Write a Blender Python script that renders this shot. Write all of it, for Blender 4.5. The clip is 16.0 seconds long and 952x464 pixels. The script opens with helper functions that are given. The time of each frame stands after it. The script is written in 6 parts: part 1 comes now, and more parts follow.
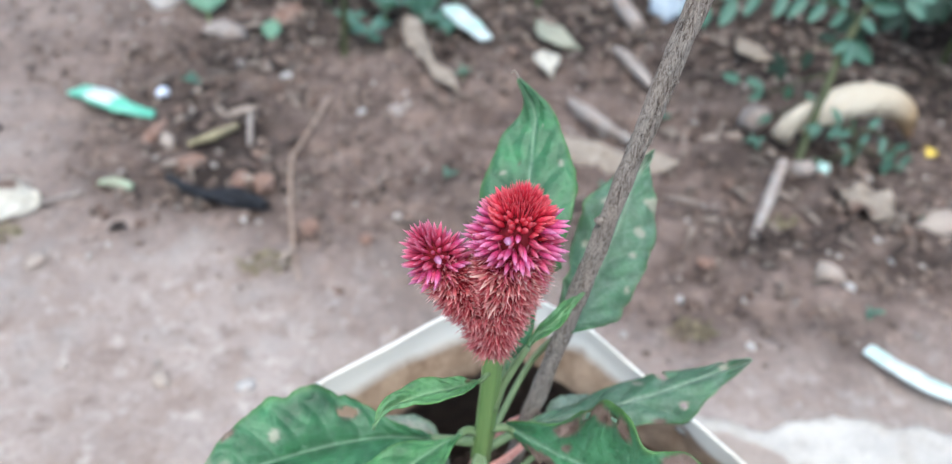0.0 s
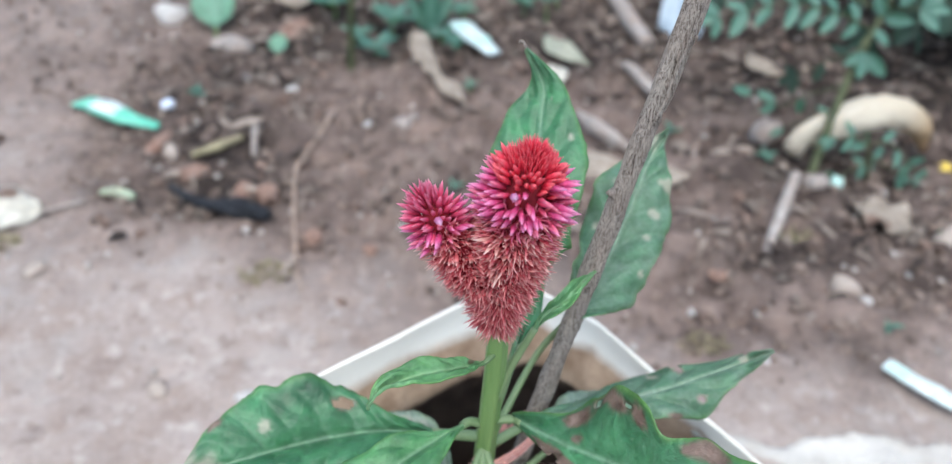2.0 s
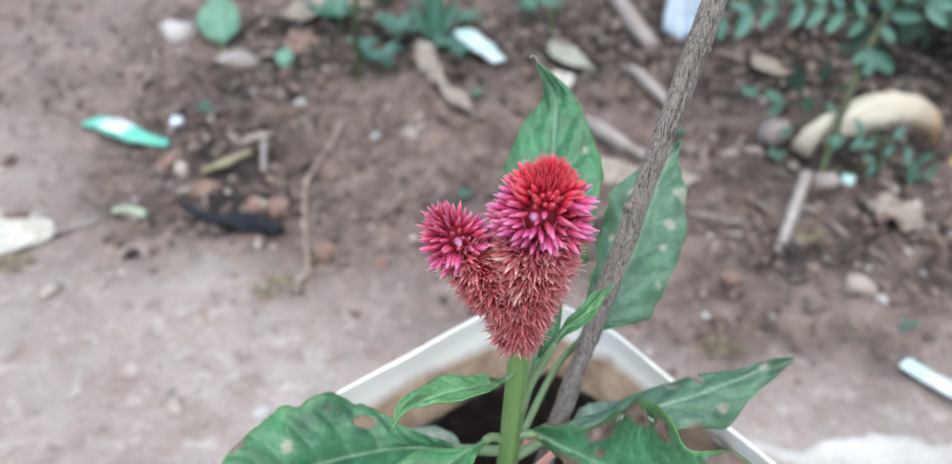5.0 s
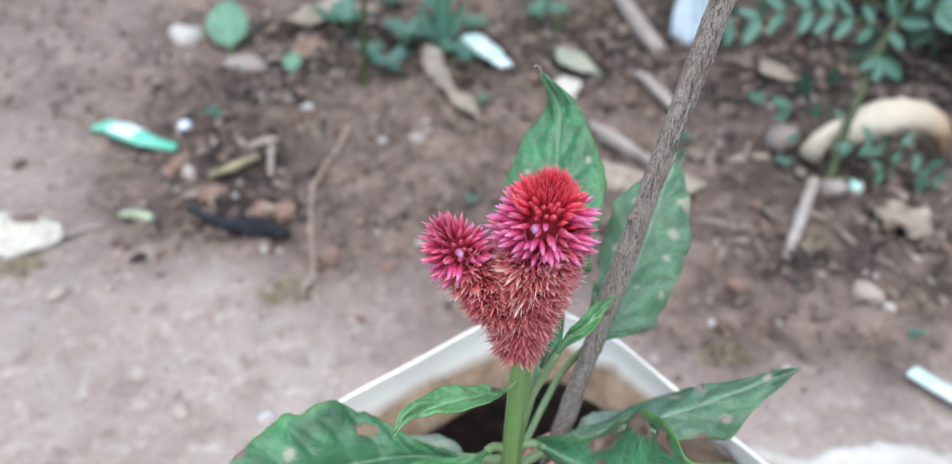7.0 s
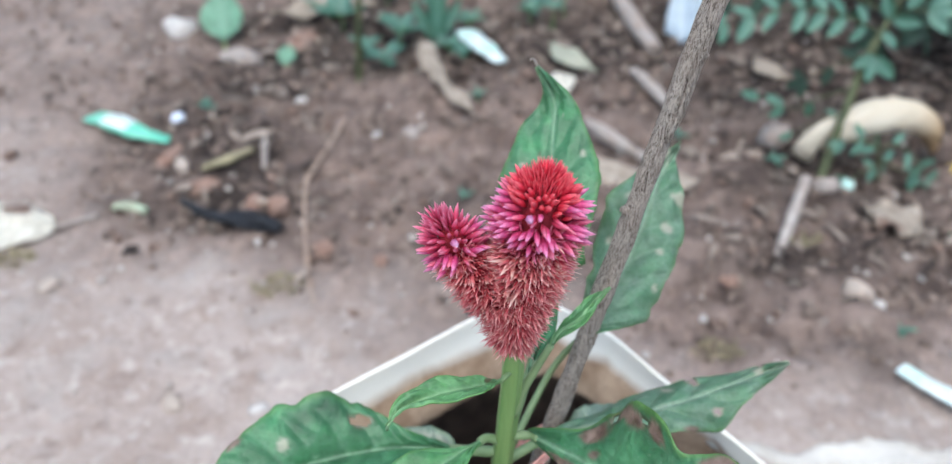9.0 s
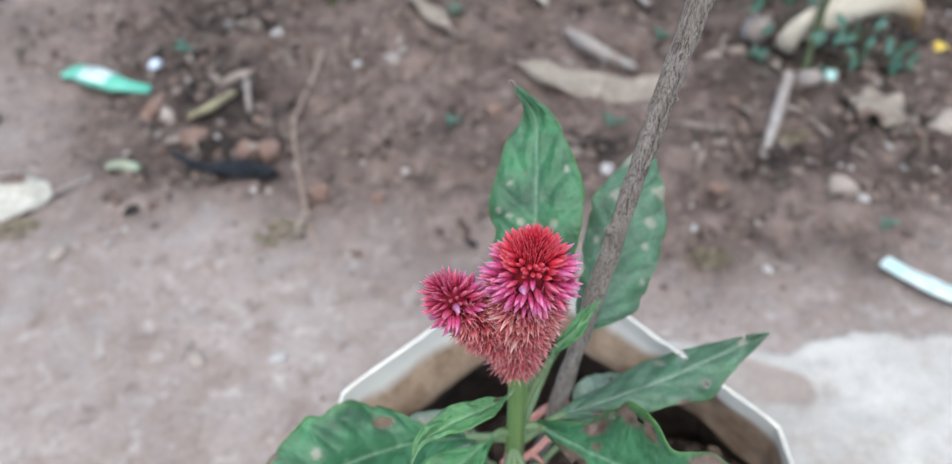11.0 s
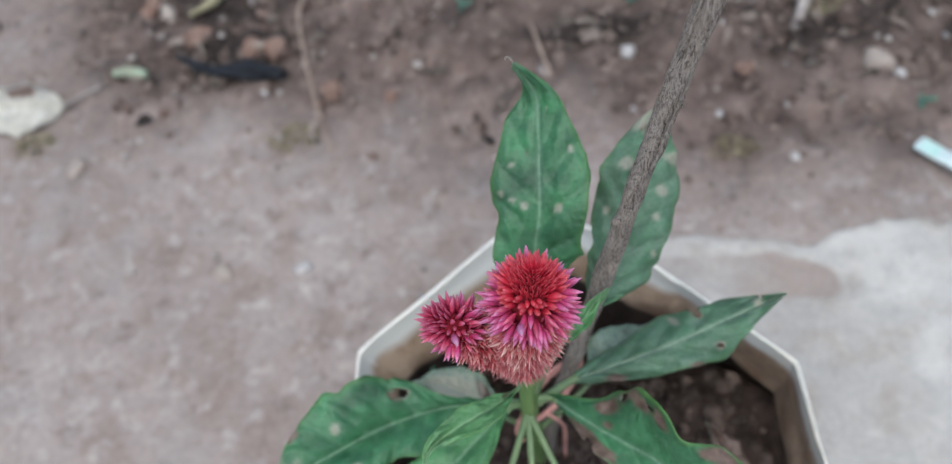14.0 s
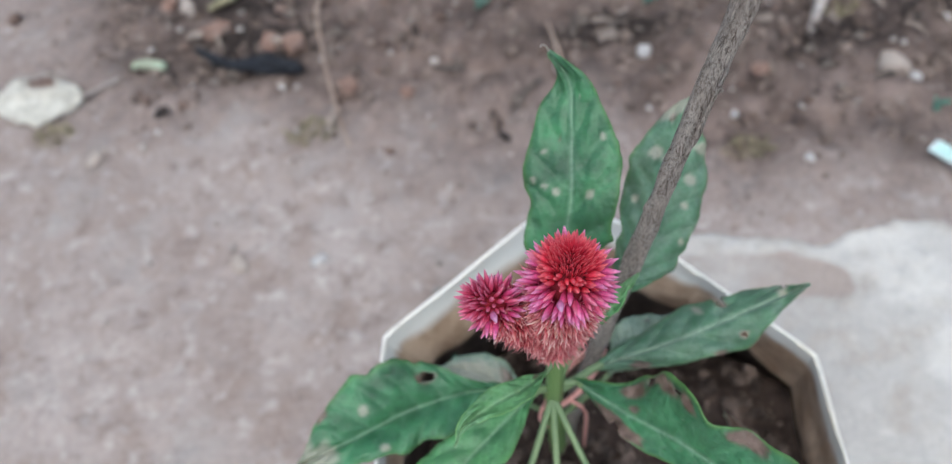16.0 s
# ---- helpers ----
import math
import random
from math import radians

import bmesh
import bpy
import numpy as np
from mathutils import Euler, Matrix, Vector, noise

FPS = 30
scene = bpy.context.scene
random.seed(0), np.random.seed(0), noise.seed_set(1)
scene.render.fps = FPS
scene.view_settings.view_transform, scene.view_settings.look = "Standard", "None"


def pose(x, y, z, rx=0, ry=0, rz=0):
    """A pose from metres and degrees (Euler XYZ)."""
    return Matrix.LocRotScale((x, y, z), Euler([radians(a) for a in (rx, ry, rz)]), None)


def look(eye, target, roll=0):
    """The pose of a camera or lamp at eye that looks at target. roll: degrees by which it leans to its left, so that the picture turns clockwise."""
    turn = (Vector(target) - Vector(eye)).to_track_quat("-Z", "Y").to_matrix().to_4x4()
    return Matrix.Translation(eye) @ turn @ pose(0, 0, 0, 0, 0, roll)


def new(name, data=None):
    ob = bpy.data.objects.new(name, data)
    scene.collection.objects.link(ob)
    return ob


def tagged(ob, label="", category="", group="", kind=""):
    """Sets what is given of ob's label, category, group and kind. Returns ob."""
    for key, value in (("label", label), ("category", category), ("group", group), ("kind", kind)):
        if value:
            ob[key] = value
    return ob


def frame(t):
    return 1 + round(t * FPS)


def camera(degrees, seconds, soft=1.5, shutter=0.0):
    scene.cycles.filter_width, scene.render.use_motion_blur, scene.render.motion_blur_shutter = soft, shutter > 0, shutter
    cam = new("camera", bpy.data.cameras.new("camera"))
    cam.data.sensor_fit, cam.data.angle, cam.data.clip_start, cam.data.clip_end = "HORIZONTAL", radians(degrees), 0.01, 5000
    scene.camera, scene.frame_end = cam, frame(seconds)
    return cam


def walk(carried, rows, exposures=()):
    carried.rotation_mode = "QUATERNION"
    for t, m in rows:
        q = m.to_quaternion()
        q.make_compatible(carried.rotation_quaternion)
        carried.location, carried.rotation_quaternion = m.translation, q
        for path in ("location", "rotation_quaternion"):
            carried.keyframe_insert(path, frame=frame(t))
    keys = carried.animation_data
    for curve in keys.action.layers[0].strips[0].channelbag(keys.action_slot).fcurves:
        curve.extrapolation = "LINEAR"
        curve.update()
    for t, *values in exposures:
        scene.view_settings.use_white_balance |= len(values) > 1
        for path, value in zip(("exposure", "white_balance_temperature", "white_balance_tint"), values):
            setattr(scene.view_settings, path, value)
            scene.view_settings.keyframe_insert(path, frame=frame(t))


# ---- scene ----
cam = camera(61.9, 16.0, soft=1.3)
cam.data.dof.use_dof = True
cam.data.dof.focus_distance = 0.240
cam.data.dof.aperture_fstop = 8.5
ROWS = [
    (0, 0, 0, 0.618, 0.71, -42.96, 0.97),
    (0.2, 0.0028, -0.0037, 0.6047, 0.97, -41.13, 0.99),
    (0.5, 0.0018, -0.0085, 0.5917, 1.45, -39.61, 0.77),
    (1, -0.0018, -0.0062, 0.5933, 1.4, -39.74, 0.31),
    (1.5, 0.0006, -0.0053, 0.5926, 2.36, -40.68, -0.3),
    (2, 0.0013, 0.0003, 0.5913, 1.44, -40.88, 0.79),
    (2.5, 0.0011, 0.0011, 0.5954, 1.51, -41.18, 0.75),
    (3, 0.0006, 0.0027, 0.5985, 1.65, -41.45, 0.67),
    (3.2, -0.0017, 0.0029, 0.6061, 2.12, -42.91, -1.23),
    (3.5, -0.0002, 0.0137, 0.6225, 2.43, -45.8, -3.28),
    (4, 0.0006, 0.0147, 0.6211, 2.6, -45.71, -3.73),
    (4.2, 0.0003, 0.0102, 0.6175, 3.01, -43.77, -3.78),
    (4.5, -0.0032, 0.0028, 0.5993, 2.71, -41.02, -1.94),
    (4.7, -0.0027, 0.0023, 0.5948, 2.19, -40.64, -1.28),
    (7, -0.0002, 0.0037, 0.5966, 2.92, -40.25, -1.48),
    (7.5, 0.0007, 0.0021, 0.597, 2.71, -40.4, -1.31),
    (8, 0.0031, 0.0023, 0.5953, 2.69, -40.44, -1.19),
    (8.5, 0.0035, 0.0014, 0.5938, 2.54, -40.62, -0.8),
    (9, -0.0008, 0.0018, 0.5962, 2.25, -40.53, -0.59),
    (11.3, 0.0018, 0.0394, 0.6552, 2.2, -53.47, -7.43),
    (11.5, 0.0061, 0.0502, 0.658, 1.65, -56.6, -7.85),
    (12, 0.0086, 0.0737, 0.6597, 3.98, -60.2, -10.78),
    (12.5, 0.0086, 0.0833, 0.6566, 5.64, -61.91, -11.74),
    (13, 0.0097, 0.0828, 0.6598, 8.03, -61.36, -13.87),
    (13.5, 0.0132, 0.0814, 0.6643, 9.33, -60.1, -14.78),
    (14, 0.0159, 0.0775, 0.6702, 9.33, -59.84, -14.55),
    (14.5, 0.0132, 0.0718, 0.6703, 9.82, -59.94, -14.51),
    (15, 0.011, 0.0721, 0.6684, 9.72, -60, -14.31),
    (15.5, 0.0052, 0.0717, 0.671, 9.56, -60.08, -14.03),
    (16, 0.0047, 0.0692, 0.6731, 9.8, -59.61, -14.03),
]
walk(cam, [(t, pose(x, y, z, 90 + pitch, 0, yaw) @ pose(0, 0, 0, 0, 0, roll)) for t, x, y, z, yaw, pitch, roll in ROWS],
     [(0.0, 0.73, 6025, 3), (9.2, 0.73, 6025, 3), (11.0, 0.49, 6025, 3), (12.0, 0.36, 6025, 3), (12.8, 0.21, 6025, 3), (13.5, 0.05, 6025, 3), (15.0, 0.33, 6025, 3), (15.5, 0.37, 6025, 3), (16.0, 0.27, 6025, 3)])

# ---- light ----
SUN_AZ, SUN_EL = 185.0, 72.0
world = bpy.data.worlds.new("overcast_sky")
scene.world = world
world.use_nodes = True
wn = world.node_tree
sky = wn.nodes.new("ShaderNodeTexSky")
sky.sky_type = "NISHITA"
sky.sun_disc = False
sky.sun_elevation = radians(SUN_EL)
sky.sun_rotation = radians(SUN_AZ)
sky.air_density = 1.2
sky.dust_density = 4.0
sky.ozone_density = 1.0
wn.links.new(sky.outputs[0], wn.nodes["Background"].inputs[0])
wn.nodes["Background"].inputs[1].default_value = 0.15
sun = new("sun", bpy.data.lights.new("sun", "SUN"))
sun.data.energy = 1.45
sun.data.angle = radians(75)
sun.data.color = (1.0, 0.97, 0.93)
az, el = radians(SUN_AZ), radians(SUN_EL)
sun.matrix_world = look((5 * math.sin(az) * math.cos(el), 5 * math.cos(az) * math.cos(el), 5 * math.sin(el)), (0, 0, 0))


# ---- small helpers ----
def lattice(ix, iy, seed):
    n = (ix * 374761393 + iy * 668265263 + seed * 974634541) & 0xFFFFFFFF
    n = ((n ^ (n >> 13)) * 1274126177) & 0xFFFFFFFF
    return ((n ^ (n >> 16)) & 0xFFFF) / 65535.0


def vnoise(x, y, seed=0):
    x, y = np.asarray(x, float), np.asarray(y, float)
    ix, iy = np.floor(x).astype(np.int64), np.floor(y).astype(np.int64)
    fx, fy = x - ix, y - iy
    fx, fy = fx * fx * (3 - 2 * fx), fy * fy * (3 - 2 * fy)
    a, b = lattice(ix, iy, seed), lattice(ix + 1, iy, seed)
    c, d = lattice(ix, iy + 1, seed), lattice(ix + 1, iy + 1, seed)
    return (a + (b - a) * fx) * (1 - fy) + (c + (d - c) * fx) * fy


def fbm(x, y, scale, octaves=4, seed=0):
    """Noise round zero, about -0.5 to 0.5."""
    total, gain, out = 0.0, 1.0, 0.0
    for k in range(octaves):
        out = out + gain * (vnoise(np.asarray(x) * scale + 17.3 * k, np.asarray(y) * scale - 9.1 * k, seed + k) - 0.5)
        total += gain
        gain, scale = gain * 0.5, scale * 2.03
    return out / total * 1.4


def smooth(a, b, x):
    t = np.clip((np.asarray(x, float) - a) / (b - a), 0, 1)
    return t * t * (3 - 2 * t)


def mesh_of(name, verts, faces, attrs=None, mats=()):
    me = bpy.data.meshes.new(name)
    me.from_pydata([tuple(map(float, v)) for v in verts], [], [tuple(map(int, f)) for f in faces])
    me.polygons.foreach_set("use_smooth", [True] * len(me.polygons))
    for key, values in (attrs or {}).items():
        layer = me.attributes.new(key, "FLOAT", "POINT")
        layer.data.foreach_set("value", np.asarray(values, np.float32))
    for m in mats:
        me.materials.append(m)
    me.update()
    return me


def part(name, me, parent, label="", kind=""):
    ob = new(name, me)
    ob.parent = parent
    return tagged(ob, label, "", "", kind)


def thing(name, me, label, category, group="", kind=""):
    return tagged(new(name, me), label, category, group, kind)


def grid_faces(nu, nv, close_v=False):
    """Quads of a sheet of nu rows of nv points."""
    i, j = np.meshgrid(np.arange(nu - 1), np.arange(nv if close_v else nv - 1), indexing="ij")
    k = (j + 1) % nv
    return np.stack([i * nv + j, i * nv + k, (i + 1) * nv + k, (i + 1) * nv + j], -1).reshape(-1, 4)


def spline(points, n):
    """n points on a smooth curve through the given ones."""
    p = np.asarray(points, float)
    if len(p) == 2:
        return p[0] + (p[1] - p[0]) * np.linspace(0, 1, n)[:, None]
    ext = np.vstack([2 * p[0] - p[1], p, 2 * p[-1] - p[-2]])
    gaps = np.r_[0, np.cumsum(np.linalg.norm(np.diff(p, axis=0), axis=1))]
    out = []
    for g in np.linspace(0, gaps[-1], n):
        k = int(min(np.searchsorted(gaps, g, side="right") - 1, len(p) - 2))
        t = (g - gaps[k]) / (gaps[k + 1] - gaps[k])
        a, b, c, d = ext[k:k + 4]
        out.append(0.5 * (2 * b + (c - a) * t + (2 * a - 5 * b + 4 * c - d) * t * t + (3 * b - a - 3 * c + d) * t ** 3))
    return np.array(out)


def unit(v):
    v = np.asarray(v, float)
    return v / np.maximum(np.linalg.norm(v, axis=-1, keepdims=True), 1e-12)


def frames_along(c, hint=(0.0, 0.0, 1.0)):
    t = unit(np.gradient(c, axis=0))
    h = np.tile(np.asarray(hint, float), (len(c), 1))
    side = unit(np.cross(t, h + 1e-4))
    return t, side, np.cross(side, t)


def tube(points, radii, n=24, sides=8, rough=0.0, seed=0, hint=(0.1, -1.0, 0.2), flat=1.0):
    """A closed tapered tube along a curve: verts, faces, and how far along each vert lies."""
    c = spline(points, n)
    t, a, b = frames_along(c, hint)
    r = np.interp(np.linspace(0, 1, n), np.linspace(0, 1, len(radii)), radii)
    ang = np.linspace(0, 2 * np.pi, sides, endpoint=False)
    wob = 1 + rough * fbm(np.cos(ang)[None, :] * 1.5 + 5 + 0 * r[:, None], np.linspace(0, n / 3, n)[:, None] + np.sin(ang)[None, :] * 1.5, 1.0, 3, seed)
    v = c[:, None] + (a[:, None] * np.cos(ang)[None, :, None] + b[:, None] * (flat * np.sin(ang))[None, :, None]) * (r[:, None] * wob)[..., None]
    verts = np.vstack([v.reshape(-1, 3), c[:1], c[-1:]])
    faces = [tuple(f) for f in grid_faces(n, sides, True)]
    m = n * sides
    faces += [(m, (j + 1) % sides, j) for j in range(sides)] + [(m + 1, m - sides + j, m - sides + (j + 1) % sides) for j in range(sides)]
    along = np.r_[np.repeat(np.linspace(0, 1, n), sides), 0, 1]
    return verts, faces, along


def turn_to(d, roll=0.0):
    """The turn that carries +z to d."""
    return Vector(d).to_track_quat("Z", "Y").to_matrix().to_4x4() @ Matrix.Rotation(roll, 4, "Z")


# ---- materials ----
class Nodes:
    """A node material, wired from the Principled shader outwards."""

    def __init__(self, name, rough=0.7, spec=0.4):
        self.mat = bpy.data.materials.new(name)
        self.mat.use_nodes = True
        self.tree = self.mat.node_tree
        self.shader = self.tree.nodes["Principled BSDF"]
        self.shader.inputs["Roughness"].default_value = rough
        self.shader.inputs["Specular IOR Level"].default_value = spec
        self.coord = self.tree.nodes.new("ShaderNodeTexCoord").outputs["Object"]

    def link(self, a, b):
        self.tree.links.new(a, b)

    def noise(self, scale, detail=4.0, rough=0.55, stretch=None, distortion=0.0):
        n = self.tree.nodes.new("ShaderNodeTexNoise")
        n.inputs["Scale"].default_value, n.inputs["Detail"].default_value = scale, detail
        n.inputs["Roughness"].default_value, n.inputs["Distortion"].default_value = rough, distortion
        source = self.coord
        if stretch:
            m = self.tree.nodes.new("ShaderNodeMapping")
            m.inputs["Scale"].default_value = stretch
            self.link(self.coord, m.inputs[0])
            source = m.outputs[0]
        self.link(source, n.inputs["Vector"])
        return n.outputs[0]

    def cells(self, scale):
        n = self.tree.nodes.new("ShaderNodeTexVoronoi")
        n.inputs["Scale"].default_value = scale
        self.link(self.coord, n.inputs["Vector"])
        return n.outputs["Distance"]

    def attr(self, name):
        n = self.tree.nodes.new("ShaderNodeAttribute")
        n.attribute_name = name
        return n.outputs["Fac"]

    def rand(self, island=False):
        n = self.tree.nodes.new("ShaderNodeNewGeometry" if island else "ShaderNodeObjectInfo")
        return n.outputs["Random Per Island" if island else "Random"]

    def ramp(self, fac, *stops):
        n = self.tree.nodes.new("ShaderNodeValToRGB")
        while len(n.color_ramp.elements) < len(stops):
            n.color_ramp.elements.new(0.5)
        for e, (at, col) in zip(n.color_ramp.elements, stops):
            e.position, e.color = at, (*((col,) * 3 if isinstance(col, (int, float)) else col), 1)
        self.link(fac, n.inputs[0])
        return n.outputs[0]

    def mix(self, fac, a, b, mode="MIX"):
        n = self.tree.nodes.new("ShaderNodeMix")
        n.data_type, n.blend_type = "RGBA", mode
        for value, socket in ((fac, n.inputs[0]), (a, n.inputs[6]), (b, n.inputs[7])):
            if isinstance(value, (int, float)):
                socket.default_value = value
            elif isinstance(value, tuple):
                socket.default_value = (*value, 1)
            else:
                self.link(value, socket)
        return n.outputs[2]

    def math(self, op, a, b=0.0):
        n = self.tree.nodes.new("ShaderNodeMath")
        n.operation = op
        for value, socket in ((a, n.inputs[0]), (b, n.inputs[1])):
            if isinstance(value, (int, float)):
                socket.default_value = value
            else:
                self.link(value, socket)
        return n.outputs[0]

    def color(self, out):
        self.link(out, self.shader.inputs["Base Color"])
        return self

    def rough(self, out):
        self.link(out, self.shader.inputs["Roughness"])
        return self

    def bump(self, height, strength=0.5, distance=0.002):
        n = self.tree.nodes.new("ShaderNodeBump")
        n.inputs["Strength"].default_value, n.inputs["Distance"].default_value = strength, distance
        self.link(height, n.inputs["Height"])
        self.link(n.outputs[0], self.shader.inputs["Normal"])
        return self

    def thin(self, amount, col):
        """Light that comes through a thin sheet."""
        t, m = self.tree.nodes.new("ShaderNodeBsdfTranslucent"), self.tree.nodes.new("ShaderNodeMixShader")
        if isinstance(col, tuple):
            t.inputs[0].default_value = (*col, 1)
        else:
            self.link(col, t.inputs[0])
        m.inputs[0].default_value = amount
        self.link(self.shader.outputs[0], m.inputs[1])
        self.link(t.outputs[0], m.inputs[2])
        self.link(m.outputs[0], self.tree.nodes["Material Output"].inputs[0])
        return self


def plain(name, dark, light, scale=40.0, rough=0.7, spec=0.4, bump=0.3, distance=0.001, stretch=None, vary=0.0, island=False, dusty=0.0):
    """A two-tone mottled surface; vary: how far the single pieces differ in lightness."""
    m = Nodes(name, rough, spec)
    col = m.ramp(m.noise(scale, 5, 0.6, stretch), (0.3, dark), (0.7, light))
    if vary:
        col = m.mix(1.0, col, m.ramp(m.rand(island), (0, 1 - vary), (1, 1.0)), "MULTIPLY")
    if dusty:
        col = m.mix(m.ramp(m.noise(45, 4, 0.65), (0.35, 0.0), (0.62, dusty)), col, (0.27, 0.205, 0.175))
    m.color(col).bump(m.noise(scale * 4, 4, 0.6, stretch), bump, distance)
    return m.mat


def soil_material():
    """Trodden earth, and loose redder earth where the attribute says so."""
    m = Nodes("earth", 0.92, 0.2)
    loose = m.attr("loose")
    big, mid, fine = m.noise(5.5, 6, 0.6), m.noise(22, 5, 0.62), m.noise(160, 5, 0.7)
    path = m.mix(m.ramp(big, (0.35, 0.0), (0.65, 1.0)), (0.333, 0.271, 0.246), (0.458, 0.394, 0.366))
    path = m.mix(m.ramp(mid, (0.40, 0.0), (0.66, 0.85)), path, (0.285, 0.218, 0.188))
    path = m.mix(m.ramp(m.noise(34, 6, 0.7), (0.53, 0.0), (0.68, 0.75)), path, (0.205, 0.158, 0.140))
    path = m.mix(m.ramp(m.noise(48, 5, 0.6), (0.54, 0.0), (0.68, 0.75)), path, (0.52, 0.465, 0.435))
    path = m.mix(m.ramp(m.noise(13, 4, 0.6), (0.54, 0.0), (0.72, 0.6)), path, (0.36, 0.335, 0.32))
    wild = m.mix(m.ramp(mid, (0.3, 0.0), (0.7, 1.0)), (0.094, 0.066, 0.056), (0.268, 0.203, 0.178))
    wild = m.mix(m.ramp(m.noise(14, 5, 0.65), (0.54, 0.0), (0.72, 0.35)), wild, (0.31, 0.205, 0.155))
    wild = m.mix(m.ramp(m.noise(42, 6, 0.7), (0.54, 0.0), (0.66, 0.8)), wild, (0.058, 0.044, 0.040))
    wild = m.mix(m.ramp(m.noise(57, 5, 0.65), (0.58, 0.0), (0.68, 0.6)), wild, (0.40, 0.335, 0.30))
    wild = m.mix(m.ramp(m.noise(9, 4), (0.52, 0.0), (0.72, 0.8)), wild, (0.042, 0.031, 0.028))
    # rotted litter, plus shade painted on the earth under the back weeds
    wild = m.mix(m.math("MULTIPLY", m.attr("litter_shade"), m.ramp(m.noise(34, 5, 0.65), (0.32, 0.3), (0.52, 1.0))), wild, (0.034, 0.026, 0.023))
    base = m.mix(loose, path, wild)
    specks = m.ramp(m.cells(210), (0.05, 1.0), (0.16, 0.0))
    pick = m.ramp(m.noise(60, 2), (0.56, 0.0), (0.62, 0.7))
    base = m.mix(m.math("MULTIPLY", specks, pick), base, (0.46, 0.40, 0.37))
    base = m.mix(1.0, base, m.ramp(fine, (0.25, 0.72), (0.7, 1.08)), "MULTIPLY")
    m.color(base)
    m.bump(m.math("ADD", fine, m.math("MULTIPLY", mid, 1.5)), 0.7, 0.004)
    return m.mat


def cement_material():
    """Pale cement; the attribute says where earth has been trodden over it."""
    m = Nodes("worn_cement", 0.85, 0.25)
    big, mid, fine = m.noise(5, 4), m.noise(26, 5, 0.65), m.noise(220, 4, 0.7)
    c = m.mix(m.ramp(big, (0.35, 0.0), (0.65, 1.0)), (0.425, 0.397, 0.370), (0.530, 0.505, 0.476))
    c = m.mix(m.ramp(mid, (0.48, 0.0), (0.66, 0.85)), c, (0.385, 0.335, 0.292))
    c = m.mix(m.ramp(m.noise(11, 5, 0.65), (0.50, 0.0), (0.62, 0.7)), c, (0.61, 0.58, 0.54))
    earthy = m.math("ADD", m.attr("worn"), m.math("MULTIPLY", m.math("SUBTRACT", m.noise(30, 6, 0.65), 0.5), 0.9))
    c = m.mix(m.ramp(earthy, (0.25, 0.0), (0.85, 1.0)), c, (0.355, 0.295, 0.262))
    c = m.mix(1.0, c, m.ramp(fine, (0.3, 0.82), (0.7, 1.05)), "MULTIPLY")
    m.color(c).bump(m.math("ADD", fine, mid), 0.45, 0.002)
    return m.mat


def leaf_material(name, deep, bright, vein, rough=0.42, through_col=(0.10, 0.30, 0.05), dusty=0.35):
    """A leaf: veins, dead brown patches, bleached patches and pale specks."""
    m = Nodes(name, rough, 0.62)
    mid = m.noise(55, 4, 0.6)
    green = m.mix(m.ramp(mid, (0.3, 0.0), (0.7, 1.0)), deep, bright)
    green = m.mix(m.ramp(m.noise(600, 2), (0.68, 0.0), (0.74, 0.35)), green, (0.22, 0.34, 0.21))
    green = m.mix(m.ramp(m.attr("vein"), (0.0, 0.0), (1.0, 0.75)), green, vein)
    green = m.mix(m.attr("edge"), green, (0.16, 0.30, 0.03))
    dust = m.ramp(m.noise(130, 5, 0.7), (0.40, 0.05), (0.72, dusty + 0.1))
    green = m.mix(dust, green, (0.24, 0.32, 0.26))
    quilt = m.noise(78, 5, 0.62, None, 0.7)
    green = m.mix(1.0, green, m.ramp(quilt, (0.34, 0.68), (0.62, 1.14)), "MULTIPLY")
    cells = m.cells(420)
    green = m.mix(m.ramp(cells, (0.0, 0.35), (0.5, 0.0)), green, (0.012, 0.06, 0.03))
    dead = m.mix(m.ramp(m.noise(180, 4), (0.35, 0.0), (0.65, 1.0)), (0.10, 0.056, 0.045), (0.26, 0.178, 0.146))
    c = m.mix(m.attr("dead"), green, dead)
    c = m.mix(m.math("MULTIPLY", m.attr("bleach"), 0.72), c, (0.48, 0.44, 0.36))
    m.color(c)
    m.rough(m.ramp(m.noise(90, 3), (0.3, rough - 0.06), (0.7, rough + 0.14)))
    m.bump(m.math("ADD", m.math("ADD", m.math("ADD", m.noise(160, 5, 0.65), m.math("MULTIPLY", quilt, 2.4)), m.math("MULTIPLY", cells, 0.35)), m.math("MULTIPLY", m.attr("vein"), -0.9)), 0.55, 0.0013)
    m.thin(0.28, through_col)
    return m.mat


def floret_material(name, root, body, tip, rough=0.5):
    m = Nodes(name, rough, 0.35)
    along = m.attr("along")
    c = m.ramp(along, (0.0, root), (0.55, body), (1.0, tip))
    c = m.mix(1.0, c, m.ramp(m.noise(900, 2), (0.3, 0.8), (0.7, 1.1)), "MULTIPLY")
    c = m.mix(1.0, c, m.ramp(m.rand(), (0, (0.84, 0.80, 0.84)), (1, (1.0, 1.0, 1.0))), "MULTIPLY")
    m.color(c)
    m.thin(0.42, c)
    return m.mat


